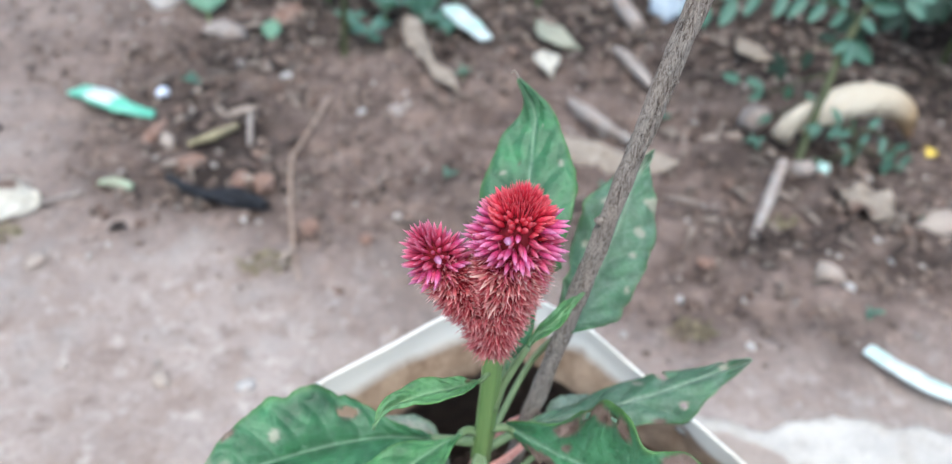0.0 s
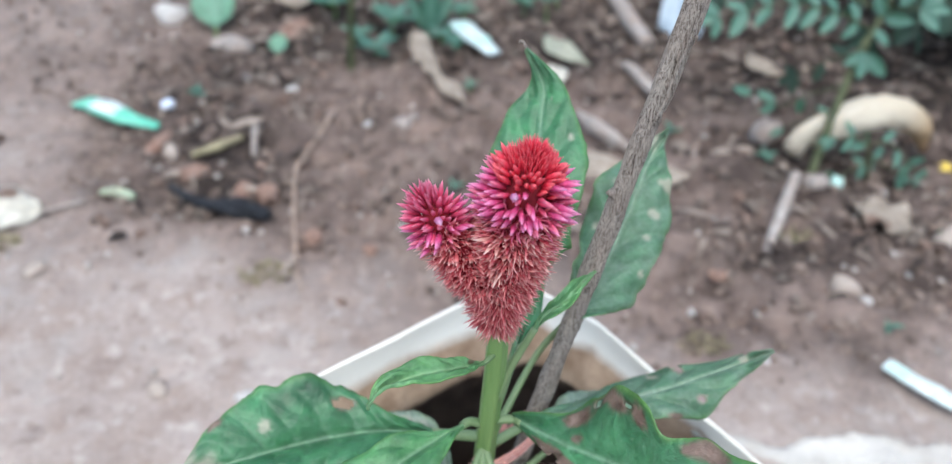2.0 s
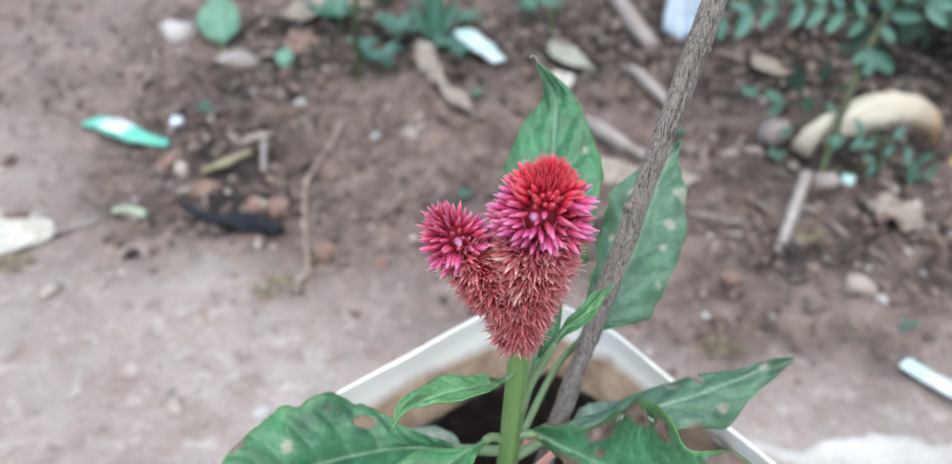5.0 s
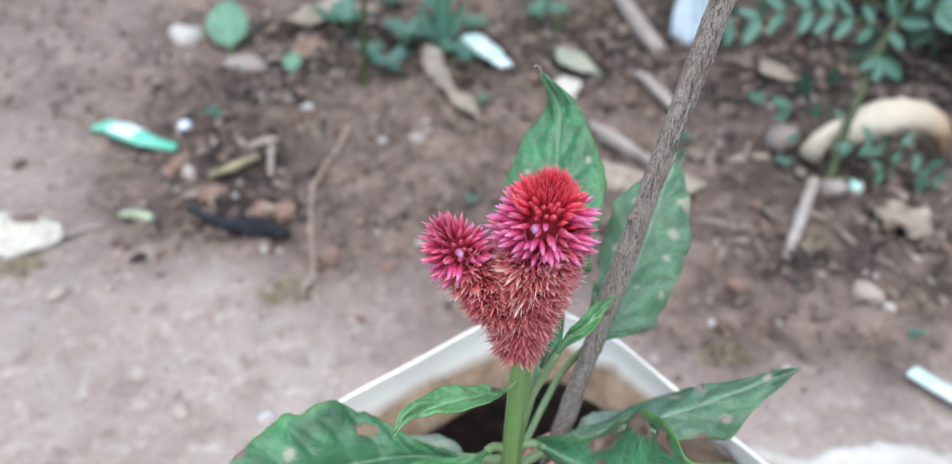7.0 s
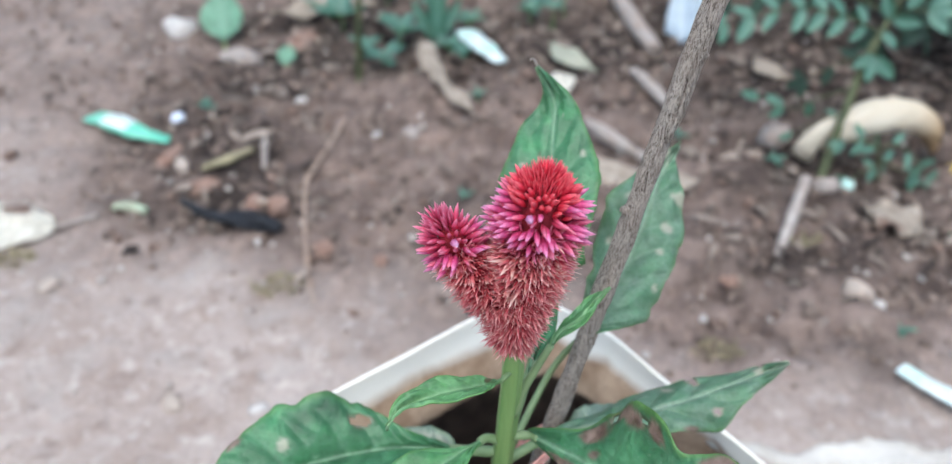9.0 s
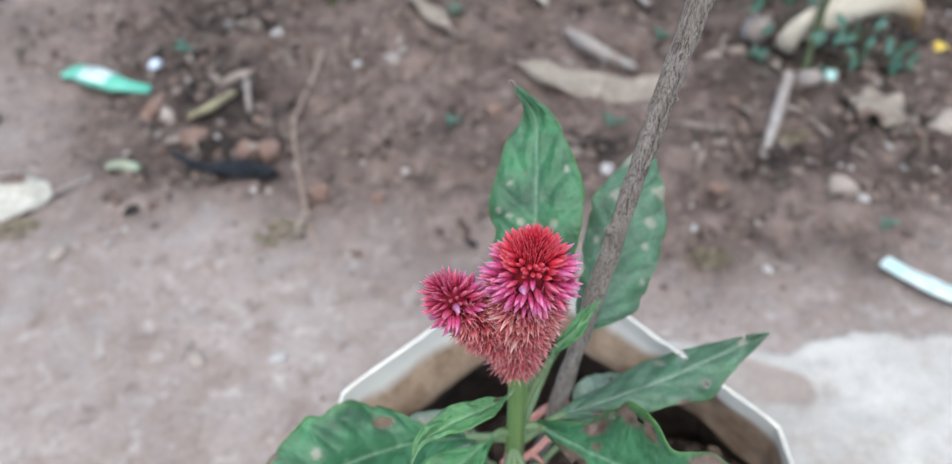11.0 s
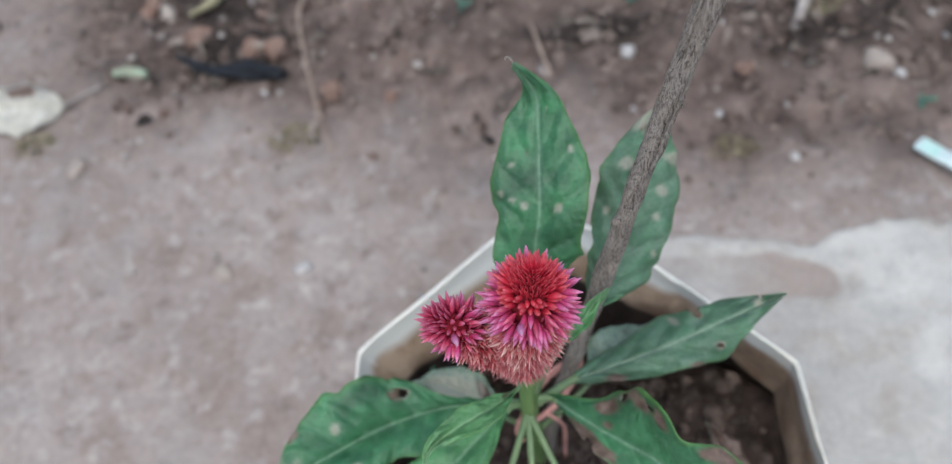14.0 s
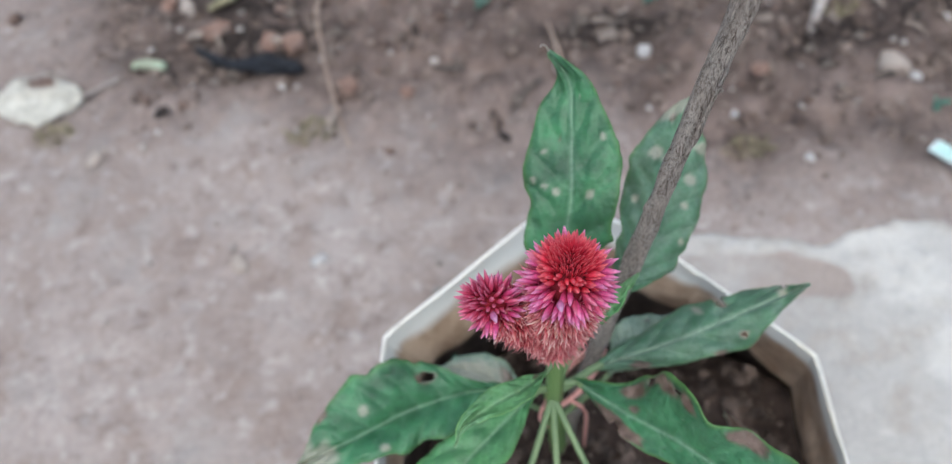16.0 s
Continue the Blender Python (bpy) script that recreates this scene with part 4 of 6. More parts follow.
def seats(axis, radii, lo, hi, spacing, seed):
    """Places and outward ways on a lobe, in a golden spiral: (place along, place, way)."""
    fine = 400
    c = spline(axis, fine)
    t, a, b = frames_along(c, (0.0, -1.0, 0.1))
    r = np.interp(np.linspace(0, 1, fine), np.linspace(0, 1, len(radii)), radii)
    step = np.linalg.norm(np.diff(c, axis=0), axis=1).mean()
    slope = np.gradient(r) / step
    surf = np.sqrt(1 + slope ** 2) * 2 * np.pi * np.maximum(r, 0.0008) * step
    gap = np.array([spacing(u) for u in np.linspace(0, 1, fine)])
    dens = surf / gap ** 2
    dens[: int(lo * fine)] = 0
    dens[int(hi * fine):] = 0
    total = np.cumsum(dens)
    rng = np.random.default_rng(seed)
    out = []
    for k in range(int(total[-1])):
        i = int(np.searchsorted(total, k + 0.5))
        q = k * 2.39996 + rng.normal(0, 0.12)
        radial = a[i] * math.cos(q) + b[i] * math.sin(q)
        way = unit(radial - t[i] * np.clip(slope[i], -9, 4))
        out.append((i / fine, c[i] + radial * r[i] * 0.92, way, t[i]))
    return out


RED_BUD, RED_FINE = bud_mesh("red_bud", 0.0060, 0.00082, BUD_RED), bud_mesh("red_needle", 0.0054, 0.00022, BUD_RED, 5)
PINK_BUD = bud_mesh("magenta_bud", 0.0080, 0.00094, BUD_PINK)
ROSE_BUD, ROSE_FINE = bud_mesh("rose_bud", 0.0074, 0.00084, BUD_ROSE), bud_mesh("rose_needle", 0.0068, 0.00050, BUD_ROSE, 5)
LILAC_BUD = bud_mesh("lilac_bud", 0.0052, 0.00112, BUD_LILAC)
rng = np.random.default_rng(77)


def plant_buds(axis, radii, lo, hi, red_from, seed, pink_gap, red_gap, shrink, low_red, top_red, upright, knob_gap):
    """Magenta florets low down, knobbly red ones above them, a dense crown of needles on top."""
    fine = []
    knobs = red_from + (1 - red_from) * 0.42
    for u, p, way, up in seats(axis, radii, lo, hi, lambda q: pink_gap if q < red_from else (knob_gap if q < knobs else red_gap), seed):
        red = u > red_from + rng.normal(0, 0.02)
        me = (low_red if u < knobs else top_red) if red else (PINK_BUD if rng.random() < 0.66 else ROSE_BUD)
        tilt = unit(way + up * ((upright if me is top_red else 0.42) if red else -0.06) + rng.normal(0, 0.11, 3))
        m = Matrix.Translation(Vector(p)) @ turn_to(tilt, rng.uniform(0, 6.28)) @ Matrix.Scale(shrink * rng.uniform(0.78, 1.15), 4)
        if me is top_red:
            fine.append(np.array(m))
            continue
        part("floret", me, head).matrix_basis = m
    one = np.array([w.co[:] for w in top_red.vertices])
    shape = [tuple(q.vertices) for q in top_red.polygons]
    v = np.vstack([one @ m[:3, :3].T + m[:3, 3] for m in fine])
    f = [tuple(i + k * len(one) for i in q) for k in range(len(fine)) for q in shape]
    along = np.tile([w.value for w in top_red.attributes["along"].data], len(fine))
    part("needle_crown", mesh_of("needle_crown", v, f, {"along": along}, list(top_red.materials)), head, "crown of fine unopened red florets", "stuff")


plant_buds(MAIN_AXIS, MAIN_R, 0.735, 0.999, 0.853, 1, 0.00195, 0.00070, 1.0, RED_BUD, RED_FINE, 0.8, 0.00145)
plant_buds(SIDE_AXIS, SIDE_R, 0.68, 0.999, 0.80, 2, 0.00180, 0.00105, 0.86, ROSE_BUD, ROSE_FINE, 1.5, 0.00180)
for p, way in (((0.0070, 0.1660, 0.4610), (0.05, -0.86, 0.42)), ((-0.0140, 0.1700, 0.4490), (0.30, -0.88, 0.30))):
    part("open_floret", LILAC_BUD, head, "pale lilac floret about to open").matrix_basis = Matrix.Translation(Vector(p)) @ turn_to(way)


def tepals(groups, seed):
    """Withered open florets: tufts of pointed papery tepals in one mesh."""
    rng = np.random.default_rng(seed)
    v, f, along, fresh, old, cream = [], [], [], [], [], []
    for places, count, length, splay, droop, broad, pale in groups:
        for u, p, way, up in places:
            axis = unit(way + up * droop(u) + rng.normal(0, 0.26, 3))
            x = unit(np.cross(axis, (0.3, 0.2, 0.9)))
            y = np.cross(axis, x)
            turn0 = rng.uniform(0, 6.28)
            one = rng.uniform(0.3, 1.0)
            young = 0.8 * float(smooth(0.66, 0.80, u + rng.normal(0, 0.05)))
            for k in range(count):
                q = turn0 + 6.283 * k / count + rng.normal(0, 0.2)
                out = x * math.cos(q) + y * math.sin(q)
                across = np.cross(axis, out)
                ln = length * rng.uniform(0.5, 1.2)
                sp = splay * rng.uniform(0.5, 1.5)
                wd = broad * rng.uniform(0.65, 1.3)
                curl = rng.normal(-0.2, 0.45)
                base = len(v)
                for h, wk in ((0.0, 0.5), (0.45, 1.0), (0.78, 0.62)):
                    m = p + axis * ln * h + out * (0.0004 + ln * sp * h * (1 + curl * h))
                    v += [m - across * wd * wk, m + out * wd * 0.4 * wk, m + across * wd * wk]
                    along += [h] * 3
                v.append(p + axis * ln + out * (0.0004 + ln * sp * (1 + curl)))
                along.append(1.0)
                fresh += [young * (1 - pale)] * 10
                cream += [pale * one] * 10
                old += [float(1 - smooth(0.15, 0.62, u))] * 10
                for r in (0, 3):
                    f += [(base + r, base + r + 1, base + r + 4, base + r + 3), (base + r + 1, base + r + 2, base + r + 5, base + r + 4)]
                f += [(base + 6, base + 7, base + 9, base + 9)[:3], (base + 7, base + 8, base + 9)]
    return mesh_of("withered_plume", v, f, {"along": along, "fresh": fresh, "old": old, "cream": cream}, [TEPAL])


hang = lambda u: 0.40 if u > 0.25 else -0.9 + 4.6 * u
dry = [(seats(MAIN_AXIS, MAIN_R, 0.0, 0.79, lambda u: 0.00225, 3), 6, 0.0044, 0.60, hang, 0.00042, 0.0),
       (seats(MAIN_AXIS, MAIN_R, 0.0, 0.77, lambda u: 0.00270, 13), 7, 0.0056, 0.50, hang, 0.00021, 0.0),
       (seats(SIDE_AXIS, SIDE_R, 0.10, 0.76, lambda u: 0.00225, 4), 6, 0.0042, 0.60, lambda u: 0.3, 0.00042, 0.0),
       (seats(SIDE_AXIS, SIDE_R, 0.10, 0.74, lambda u: 0.00270, 14), 7, 0.0052, 0.50, lambda u: 0.3, 0.00021, 0.0),
       (seats(MAIN_AXIS, MAIN_R, 0.42, 0.72, lambda u: 0.0052, 23), 6, 0.0052, 0.65, lambda u: 0.1, 0.00060, 0.75),
       (seats(MAIN_AXIS, MAIN_R, 0.0, 0.42, lambda u: 0.0080, 24), 5, 0.0052, 0.55, hang, 0.00052, 0.4)]
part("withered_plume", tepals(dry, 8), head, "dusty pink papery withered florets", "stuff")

# a fallen leaf on the potting soil
fallen = thing("fallen_leaf", leaf_mesh([(0.094, 0.196, 0.226), (0.100, 0.182, 0.231), (0.106, 0.168, 0.230), (0.110, 0.157, 0.226)], lance(0.0070), (0.1, -0.1, 0.98), seed=140, mat=LEAF_PALE,
                                        nu=40, nv=17, dead=[(.5, 0, .7, 1.2)], cup=0.2, yellow=0.0), "olive brown fallen leaf on the potting soil", "leaf")
fallen.modifiers.new("thickness", "SOLIDIFY").thickness = 0.0006

# ---- stick and twine ----
STICK = [(0.001, 0.191, 0.150), (0.0105, 0.1985, 0.250), (0.0305, 0.2095, 0.350), (0.0520, 0.2220, 0.450), (0.0755, 0.2350, 0.550), (0.0985, 0.2490, 0.650)]
v, f, a = tube(STICK, [0.0041, 0.0041, 0.0039, 0.0038, 0.0037, 0.0037], 160, 28, 0.42, 9)
stick = thing("support_stick", mesh_of("support_stick", v, f, None, [BARK]), "rough grey-brown wooden stick pushed in beside the plant", "stick")
stick_line = spline(STICK, 160)
for i, q, grow in ((86, 3.6, 1.0), (104, 5.2, 0.8), (64, 4.4, 0.9), (118, 3.2, 0.7)):
    out = Vector((math.cos(q), math.sin(q), 0.35))
    p = Vector(stick_line[i])
    v, f, _ = tube([tuple(p + out * 0.0020), tuple(p + out * 0.0042), tuple(p + out * 0.0056)], [0.0024 * grow, 0.0017 * grow, 0.0008 * grow], 8, 9, 0.4, i)
    part("bud_scar", mesh_of("bud_scar", v, f, None, [BARK]), stick, "knobbly scar of a broken side twig")
for i, q, ln in ((72, 4.0, 10), (95, 4.9, 12), (110, 3.8, 9)):
    seg = [tuple(Vector(stick_line[i + k]) + Vector((math.cos(q), math.sin(q), 0)) * (0.0043 + 0.0009 * (k / ln) ** 2)) for k in range(0, ln + 1, 3)]
    v, f, _ = tube(seg, [0.0008, 0.0007, 0.0003], 14, 6, 0.5, i)
    part("bark_strip", mesh_of("bark_strip", v, f, None, [BARK]), stick, "thin lifting strip of bark")


def loop_line(z, grow, lift, phase, n=48):
    """An oval turn of cord round stem and stick."""
    a, b = np.array([0.0012, 0.1850]), np.array([0.0235, 0.2060])
    d = unit(b - a)
    nrm = np.array([-d[1], d[0]])
    far = np.linalg.norm(b - a) / 2
    out = []
    for q in np.linspace(0, 2 * np.pi * 0.985, n) + phase:
        e = (a + b) / 2 + d * (far + 0.0053 + grow) * math.cos(q) + nrm * (0.0055 + grow) * math.sin(q) * (1.0 - 0.25 * math.cos(q) ** 2)
        out.append((*e, z + lift * math.sin(q + 0.6)))
    return out


twine = tagged(new("twine_tie"), "pink plastic twine tying the stem to the stick", "twine")
for z, g, li, ph in ((0.3050, 0.0, 0.0012, 0.2), (0.3075, 0.0004, -0.0010, 1.4), (0.3100, 0.0002, 0.0012, 2.9)):
    v, f, _ = tube(loop_line(z, g, li, ph), [0.0009, 0.0010, 0.0009], 70, 8, 0.25, 7, (0.02, 0.03, 1.0))
    part("twine_turn", mesh_of("twine_turn", v, f, None, [TWINE]), twine)
for pts in ([(0.0080, 0.1850, 0.3085), (0.0125, 0.1835, 0.3040), (0.0150, 0.1850, 0.2900), (0.0165, 0.1880, 0.2650), (0.0150, 0.1870, 0.2150)],
            [(-0.0040, 0.1830, 0.3080), (-0.0058, 0.1800, 0.3030), (-0.0055, 0.1790, 0.2960), (-0.0035, 0.1780, 0.2900)]):
    v, f, _ = tube(pts, [0.0010, 0.0011, 0.0009], 30, 8, 0.25, 8)
    part("twine_end", mesh_of("twine_end", v, f, None, [TWINE]), twine, "loose end of the twine")


# ---- small things lying about ----
def lump_mesh(name, size, mat, seed, flat=False, subdivisions=2):
    rng = np.random.default_rng(seed)
    bm = bmesh.new()
    bmesh.ops.create_icosphere(bm, subdivisions=subdivisions, radius=1.0)
    off = rng.uniform(0, 50, 3)
    for w in bm.verts:
        k = 1 + 0.45 * noise.noise(w.co * 1.3 + Vector(off)) + 0.30 * noise.noise(w.co * 3.1 + Vector(off))
        w.co = Vector((w.co.x * size[0] * k, w.co.y * size[1] * k, w.co.z * size[2] * k)) / 2
    me = bpy.data.meshes.new(name)
    bm.to_mesh(me)
    bm.free()
    me.polygons.foreach_set("use_smooth", [not flat] * len(me.polygons))
    me.materials.append(mat)
    return me


def lump(name, x, y, size, mat, label, category, seed, turn=0.0, group="", flat=False, sink=0.34):
    ob = thing(name, lump_mesh(name, size, mat, seed, flat), label, category, group)
    ob.matrix_basis = Matrix.Translation(at_ground(x, y, size[2] * (0.5 - sink))) @ Matrix.Rotation(radians(turn), 4, "Z")
    return ob


def lying(points, lifts):
    """A line on the ground through points of the plan."""
    return [tuple(at_ground(x, y, z)) for (x, y), z in zip(points, lifts)]


def stick_thing(name, points, lifts, radii, mat, label, category="twig", sides=8, n=28, rough=0.35, seed=0, group=""):
    v, f, a = tube(lying(points, lifts), radii, n, sides, rough, seed, (0.05, 0.02, 1.0))
    return thing(name, mesh_of(name, v, f, {"along": a}, [mat]), label, category, group)


def ground_leaf(name, ctrl, lifts, widths, mat, label, seed, stalk=None, **more):
    """A fallen leaf, with its stalk as a part."""
    line = lying(ctrl, lifts)
    ob = thing(name, leaf_mesh(line, widths, (0.05, -0.25, 0.95), seed=seed, mat=mat, nu=48, nv=21, **more), label, "leaf")
    mod = ob.modifiers.new("thickness", "SOLIDIFY")
    mod.thickness = 0.0008
    if stalk:
        v, f, _ = tube([line[0], *lying(*stalk)], [0.0028, 0.0022, 0.0026], 14, 7, 0.2, seed)
        part("leaf_stalk", mesh_of("leaf_stalk", v, f, None, [GREY_WOOD]), ob, "dry grey leaf stalk")
    return ob


def sachet(name, points, lifts, width, height, mat, label, seed, panels=()):
    """A torn sachet: a flattened crumpled tube of film, with printed panels as parts."""
    c = spline(lying(points, lifts), 40)
    t, a, b = frames_along(c, (0.0, 0.05, 1.0))
    s = np.linspace(0, 1, 40)
    ang = np.linspace(0, 2 * np.pi, 20, endpoint=False)
    wide = width / 2 * (1.15 - 0.45 * s) * (0.75 + 0.25 * np.sin(np.pi * s) ** 0.5) * (1 + 0.3 * fbm(s * 5, 0 * s, 1, 2, seed))
    tall = height / 2 * (0.15 + 0.85 * np.sin(np.pi * np.clip(s, 0.02, 0.98)) ** 0.7)
    S, Q = np.meshgrid(s, ang, indexing="ij")
    k = 1 + 1.1 * fbm(S * 9, np.cos(Q) * 1.5 + np.sin(Q), 1.0, 3, seed + 2)

    def skin(lo, hi, grow, arc=False):
        keep = (s >= lo) & (s <= hi)
        v = c[keep][:, None] + a[keep][:, None] * (np.cos(Q[keep]) * (wide[keep, None] + grow))[..., None] + b[keep][:, None] * (np.sin(Q[keep]) * (tall[keep, None] * k[keep] + grow))[..., None]
        if arc:
            v = v[:, 2:15]
        return v.reshape(-1, 3), grid_faces(int(keep.sum()), v.shape[1], not arc)

    v, f = skin(-1, 2, 0)
    ob = thing(name, mesh_of(name, v, f, None, [mat]), label, "wrapper")
    for lo, hi, m, lab in panels:
        v, f = skin(lo, hi, 0.0005, True)
        part("printed_panel", mesh_of("printed_panel", v, f, None, [m]), ob, lab)
    return ob


sachet("sachet_wrapper", [(-0.570, 0.928), (-0.525, 0.897), (-0.479, 0.876), (-0.445, 0.876)], [0.010, 0.014, 0.012, 0.005], 0.032, 0.013, WRAP_GREEN,
       "torn bright green sachet wrapper with a white panel", 3, [(0.26, 0.62, WRAP_WHITE, "white printed panel")])
sachet("sachet_strip", [(0.377, 0.498), (0.394, 0.478), (0.435, 0.445), (0.497, 0.421)], [0.008, 0.010, 0.011, 0.008], 0.018, 0.009, WRAP_WHITE,
       "crumpled white plastic strip with pale teal edges", 8, [(0.02, 0.16, WRAP_TEAL, "pale teal torn end"), (0.42, 0.62, WRAP_TEAL, "pale teal printed band"), (0.82, 0.97, WRAP_TEAL, "pale teal printed end")])
sachet("white_wrapper", [(-0.064, 1.184), (-0.035, 1.117), (-0.001, 1.058)], [0.012, 0.016, 0.010], 0.036, 0.014, WRAP_WHITE, "crumpled white and silver wrapper among weeds", 12,
       [(0.10, 0.32, WRAP_TEAL, "teal printed band"), (0.62, 0.8, WRAP_TEAL, "teal printed band")])

# fallen leaves
ground_leaf("cream_dry_leaf", [(-0.514, 0.685), (-0.552, 0.688), (-0.589, 0.691), (-0.633, 0.693)], [0.008, 0.014, 0.016, 0.010],
            [(0, .004, .004), (.1, .018, .016), (.35, .034, .030), (.6, .036, .030), (.85, .022, .018), (1, .001, .001)], DRY_CREAM,
            "pale cream dry leaf lying on the path", 5, ([(-0.500, 0.696), (-0.475, 0.710)], [0.006, 0.005]), fold=0.1, cup=0.25, dead=[(.45, .62, .16, .3)], wave=0.004, yellow=0.0)
ground_leaf("tan_dry_leaf", [(-0.127, 1.126), (-0.106, 1.059), (-0.070, 0.977), (-0.036, 0.914)], [0.022, 0.018, 0.016, 0.005],
            [(0, .004, .004), (.12, .017, .015), (.32, .020, .016), (.5, .008, .010), (.7, .014, .012), (.88, .010, .008), (1, .001, .001)], DRY_TAN,
            "long tan dry leaf curled on loose earth", 14, fold=0.3, cup=0.4, wave=0.006, yellow=0.0)
ground_leaf("tan_dry_leaf", [(-0.385, 1.225), (-0.340, 1.240), (-0.28, 1.262), (-0.215, 1.278)], [0.018, 0.022, 0.018, 0.010], lance(0.030), DRY_TAN,
            "brown dry leaf lying among weeds", 23, fold=0.35, cup=0.3, wave=0.005, yellow=0.0)
ground_leaf("grey_dry_leaf", [(0.073, 1.134), (0.102, 1.079), (0.142, 1.060)], [0.012, 0.018, 0.008], lance(0.022), LEAF_PALE, "faded grey-green fallen leaf", 27, fold=0.2, cup=0.2, yellow=0.0,
            bleach=[(.5, 0, .5, 1.2)])
ground_leaf("tan_dry_leaf", [(0.425, 0.742), (0.438, 0.717), (0.448, 0.696), (0.453, 0.667)], [0.012, 0.022, 0.020, 0.010], lance(0.034, 0.026), DRY_TAN,
            "curled tan dry leaf beside the husk", 31, fold=0.3, cup=0.3, wave=0.007, yellow=0.0, dead=[(.6, .7, .2, .4)])
ground_leaf("tan_dry_leaf", [(0.380, 1.103), (0.394, 1.053), (0.419, 1.038)], [0.014, 0.018, 0.010], lance(0.020), DRY_TAN, "tan dry leaf on loose earth", 37, fold=0.2, cup=0.3, yellow=0.0)
ground_leaf("pale_dry_leaf", [(0.082, 1.050), (0.087, 0.999), (0.094, 0.984)], [0.014, 0.020, 0.006], lance(0.022), DRY_CREAM, "small pale dry leaf standing in loose earth", 41, fold=0.3, cup=0.2,
            yellow=0.0)
# long flat palm-leaf pieces
ground_leaf("bark_strip", [(0.040, 0.842), (0.096, 0.799), (0.167, 0.792), (0.245, 0.796)], [0.014, 0.016, 0.016, 0.012],
            [(0, .002, .002), (.15, .016, .010), (.4, .022, .020), (.7, .019, .024), (.92, .013, .014), (1, .002, .002)], DRY_TAN, "flat grey-tan strip of dry bark on the earth", 44, fold=0.1, cup=0.2,
            yellow=0.0, wave=0.004)
stick_thing("dry_stick", [(0.112, 0.903), (0.141, 0.848), (0.193, 0.838)], [0.016, 0.020, 0.014], [0.006, 0.010, 0.009, 0.005], GREY_WOOD, "short pale flat stick of dry wood", "stick", seed=4)
stick_thing("dry_stick", [(0.193, 1.059), (0.211, 1.009), (0.235, 0.976)], [0.012, 0.016, 0.012], [0.006, 0.009, 0.009, 0.006], GREY_WOOD, "short grey stick half sunk in earth", "stick", seed=6)
stick_thing("pale_stick", [(0.357, 0.762), (0.334, 0.715), (0.306, 0.662)], [0.040, 0.022, 0.004], [0.0065, 0.0072, 0.0060, 0.0045], GREY_WOOD, "pale dry twig stuck in loose earth", seed=8)
stick_thing("dry_vine", [(-0.209, 0.902), (-0.219, 0.856), (-0.232, 0.810), (-0.237, 0.768), (-0.229, 0.713), (-0.216, 0.652), (-0.193, 0.574)], [0.012, 0.010, 0.010, 0.009, 0.008, 0.006, 0.003],
            [0.0014, 0.0018, 0.0019, 0.0017, 0.0019, 0.0013], ROOT, "thin brown dry vine lying across the earth", "vine", n=60, seed=11)
stick_thing("dry_vine", [(0.030, 0.720), (0.036, 0.680), (0.046, 0.640)], [0.010, 0.012, 0.004], [0.0014, 0.0020, 0.0016], ROOT, "short brown root end in the earth", "vine", seed=12)
stick_thing("grey_twig", [(-0.306, 0.851), (-0.301, 0.811)], [0.030, 0.004], [0.0032, 0.0040, 0.0034], GREY_WOOD, "thin grey twig stuck in the litter", seed=13)
stick_thing("dry_grass", [(-0.377, 0.804), (-0.345, 0.810), (-0.324, 0.844)], [0.008, 0.012, 0.008], [0.003, 0.006, 0.004], MOSS, "yellow-green dry grass blade", "grass", seed=14)
stick_thing("charred_stick", [(-0.382, 0.736), (-0.337, 0.701), (-0.301, 0.694), (-0.257, 0.687)], [0.012, 0.013, 0.010, 0.006], [0.004, 0.0070, 0.0056, 0.0064, 0.003], CHAR,
            "charred black stick at the edge of the litter", "stick", n=40, rough=0.8, seed=15)
stick_thing("charred_stick", [(-0.323, 0.706), (-0.287, 0.699), (-0.250, 0.684)], [0.012, 0.013, 0.010], [0.005, 0.0075, 0.006], CHAR, "shorter piece of charred black wood", "stick", rough=0.6, seed=16)
stick_thing("grey_pipe", [(0.188, 1.345), (0.209, 1.218), (0.233, 1.123)], [0.020, 0.018, 0.014], [0.014, 0.014, 0.013], PEBBLE, "grey-blue weathered pipe end lying among weeds", "pipe", 14, rough=0.1, seed=17)
stick_thing("green_stalk_bit", [(-0.460, 0.725), (-0.438, 0.719), (-0.417, 0.714)], [0.006, 0.008, 0.006], [0.004, 0.006, 0.006, 0.005], PALE_GREEN, "short pale green plastic bit on the path", "plastic bit", seed=18)

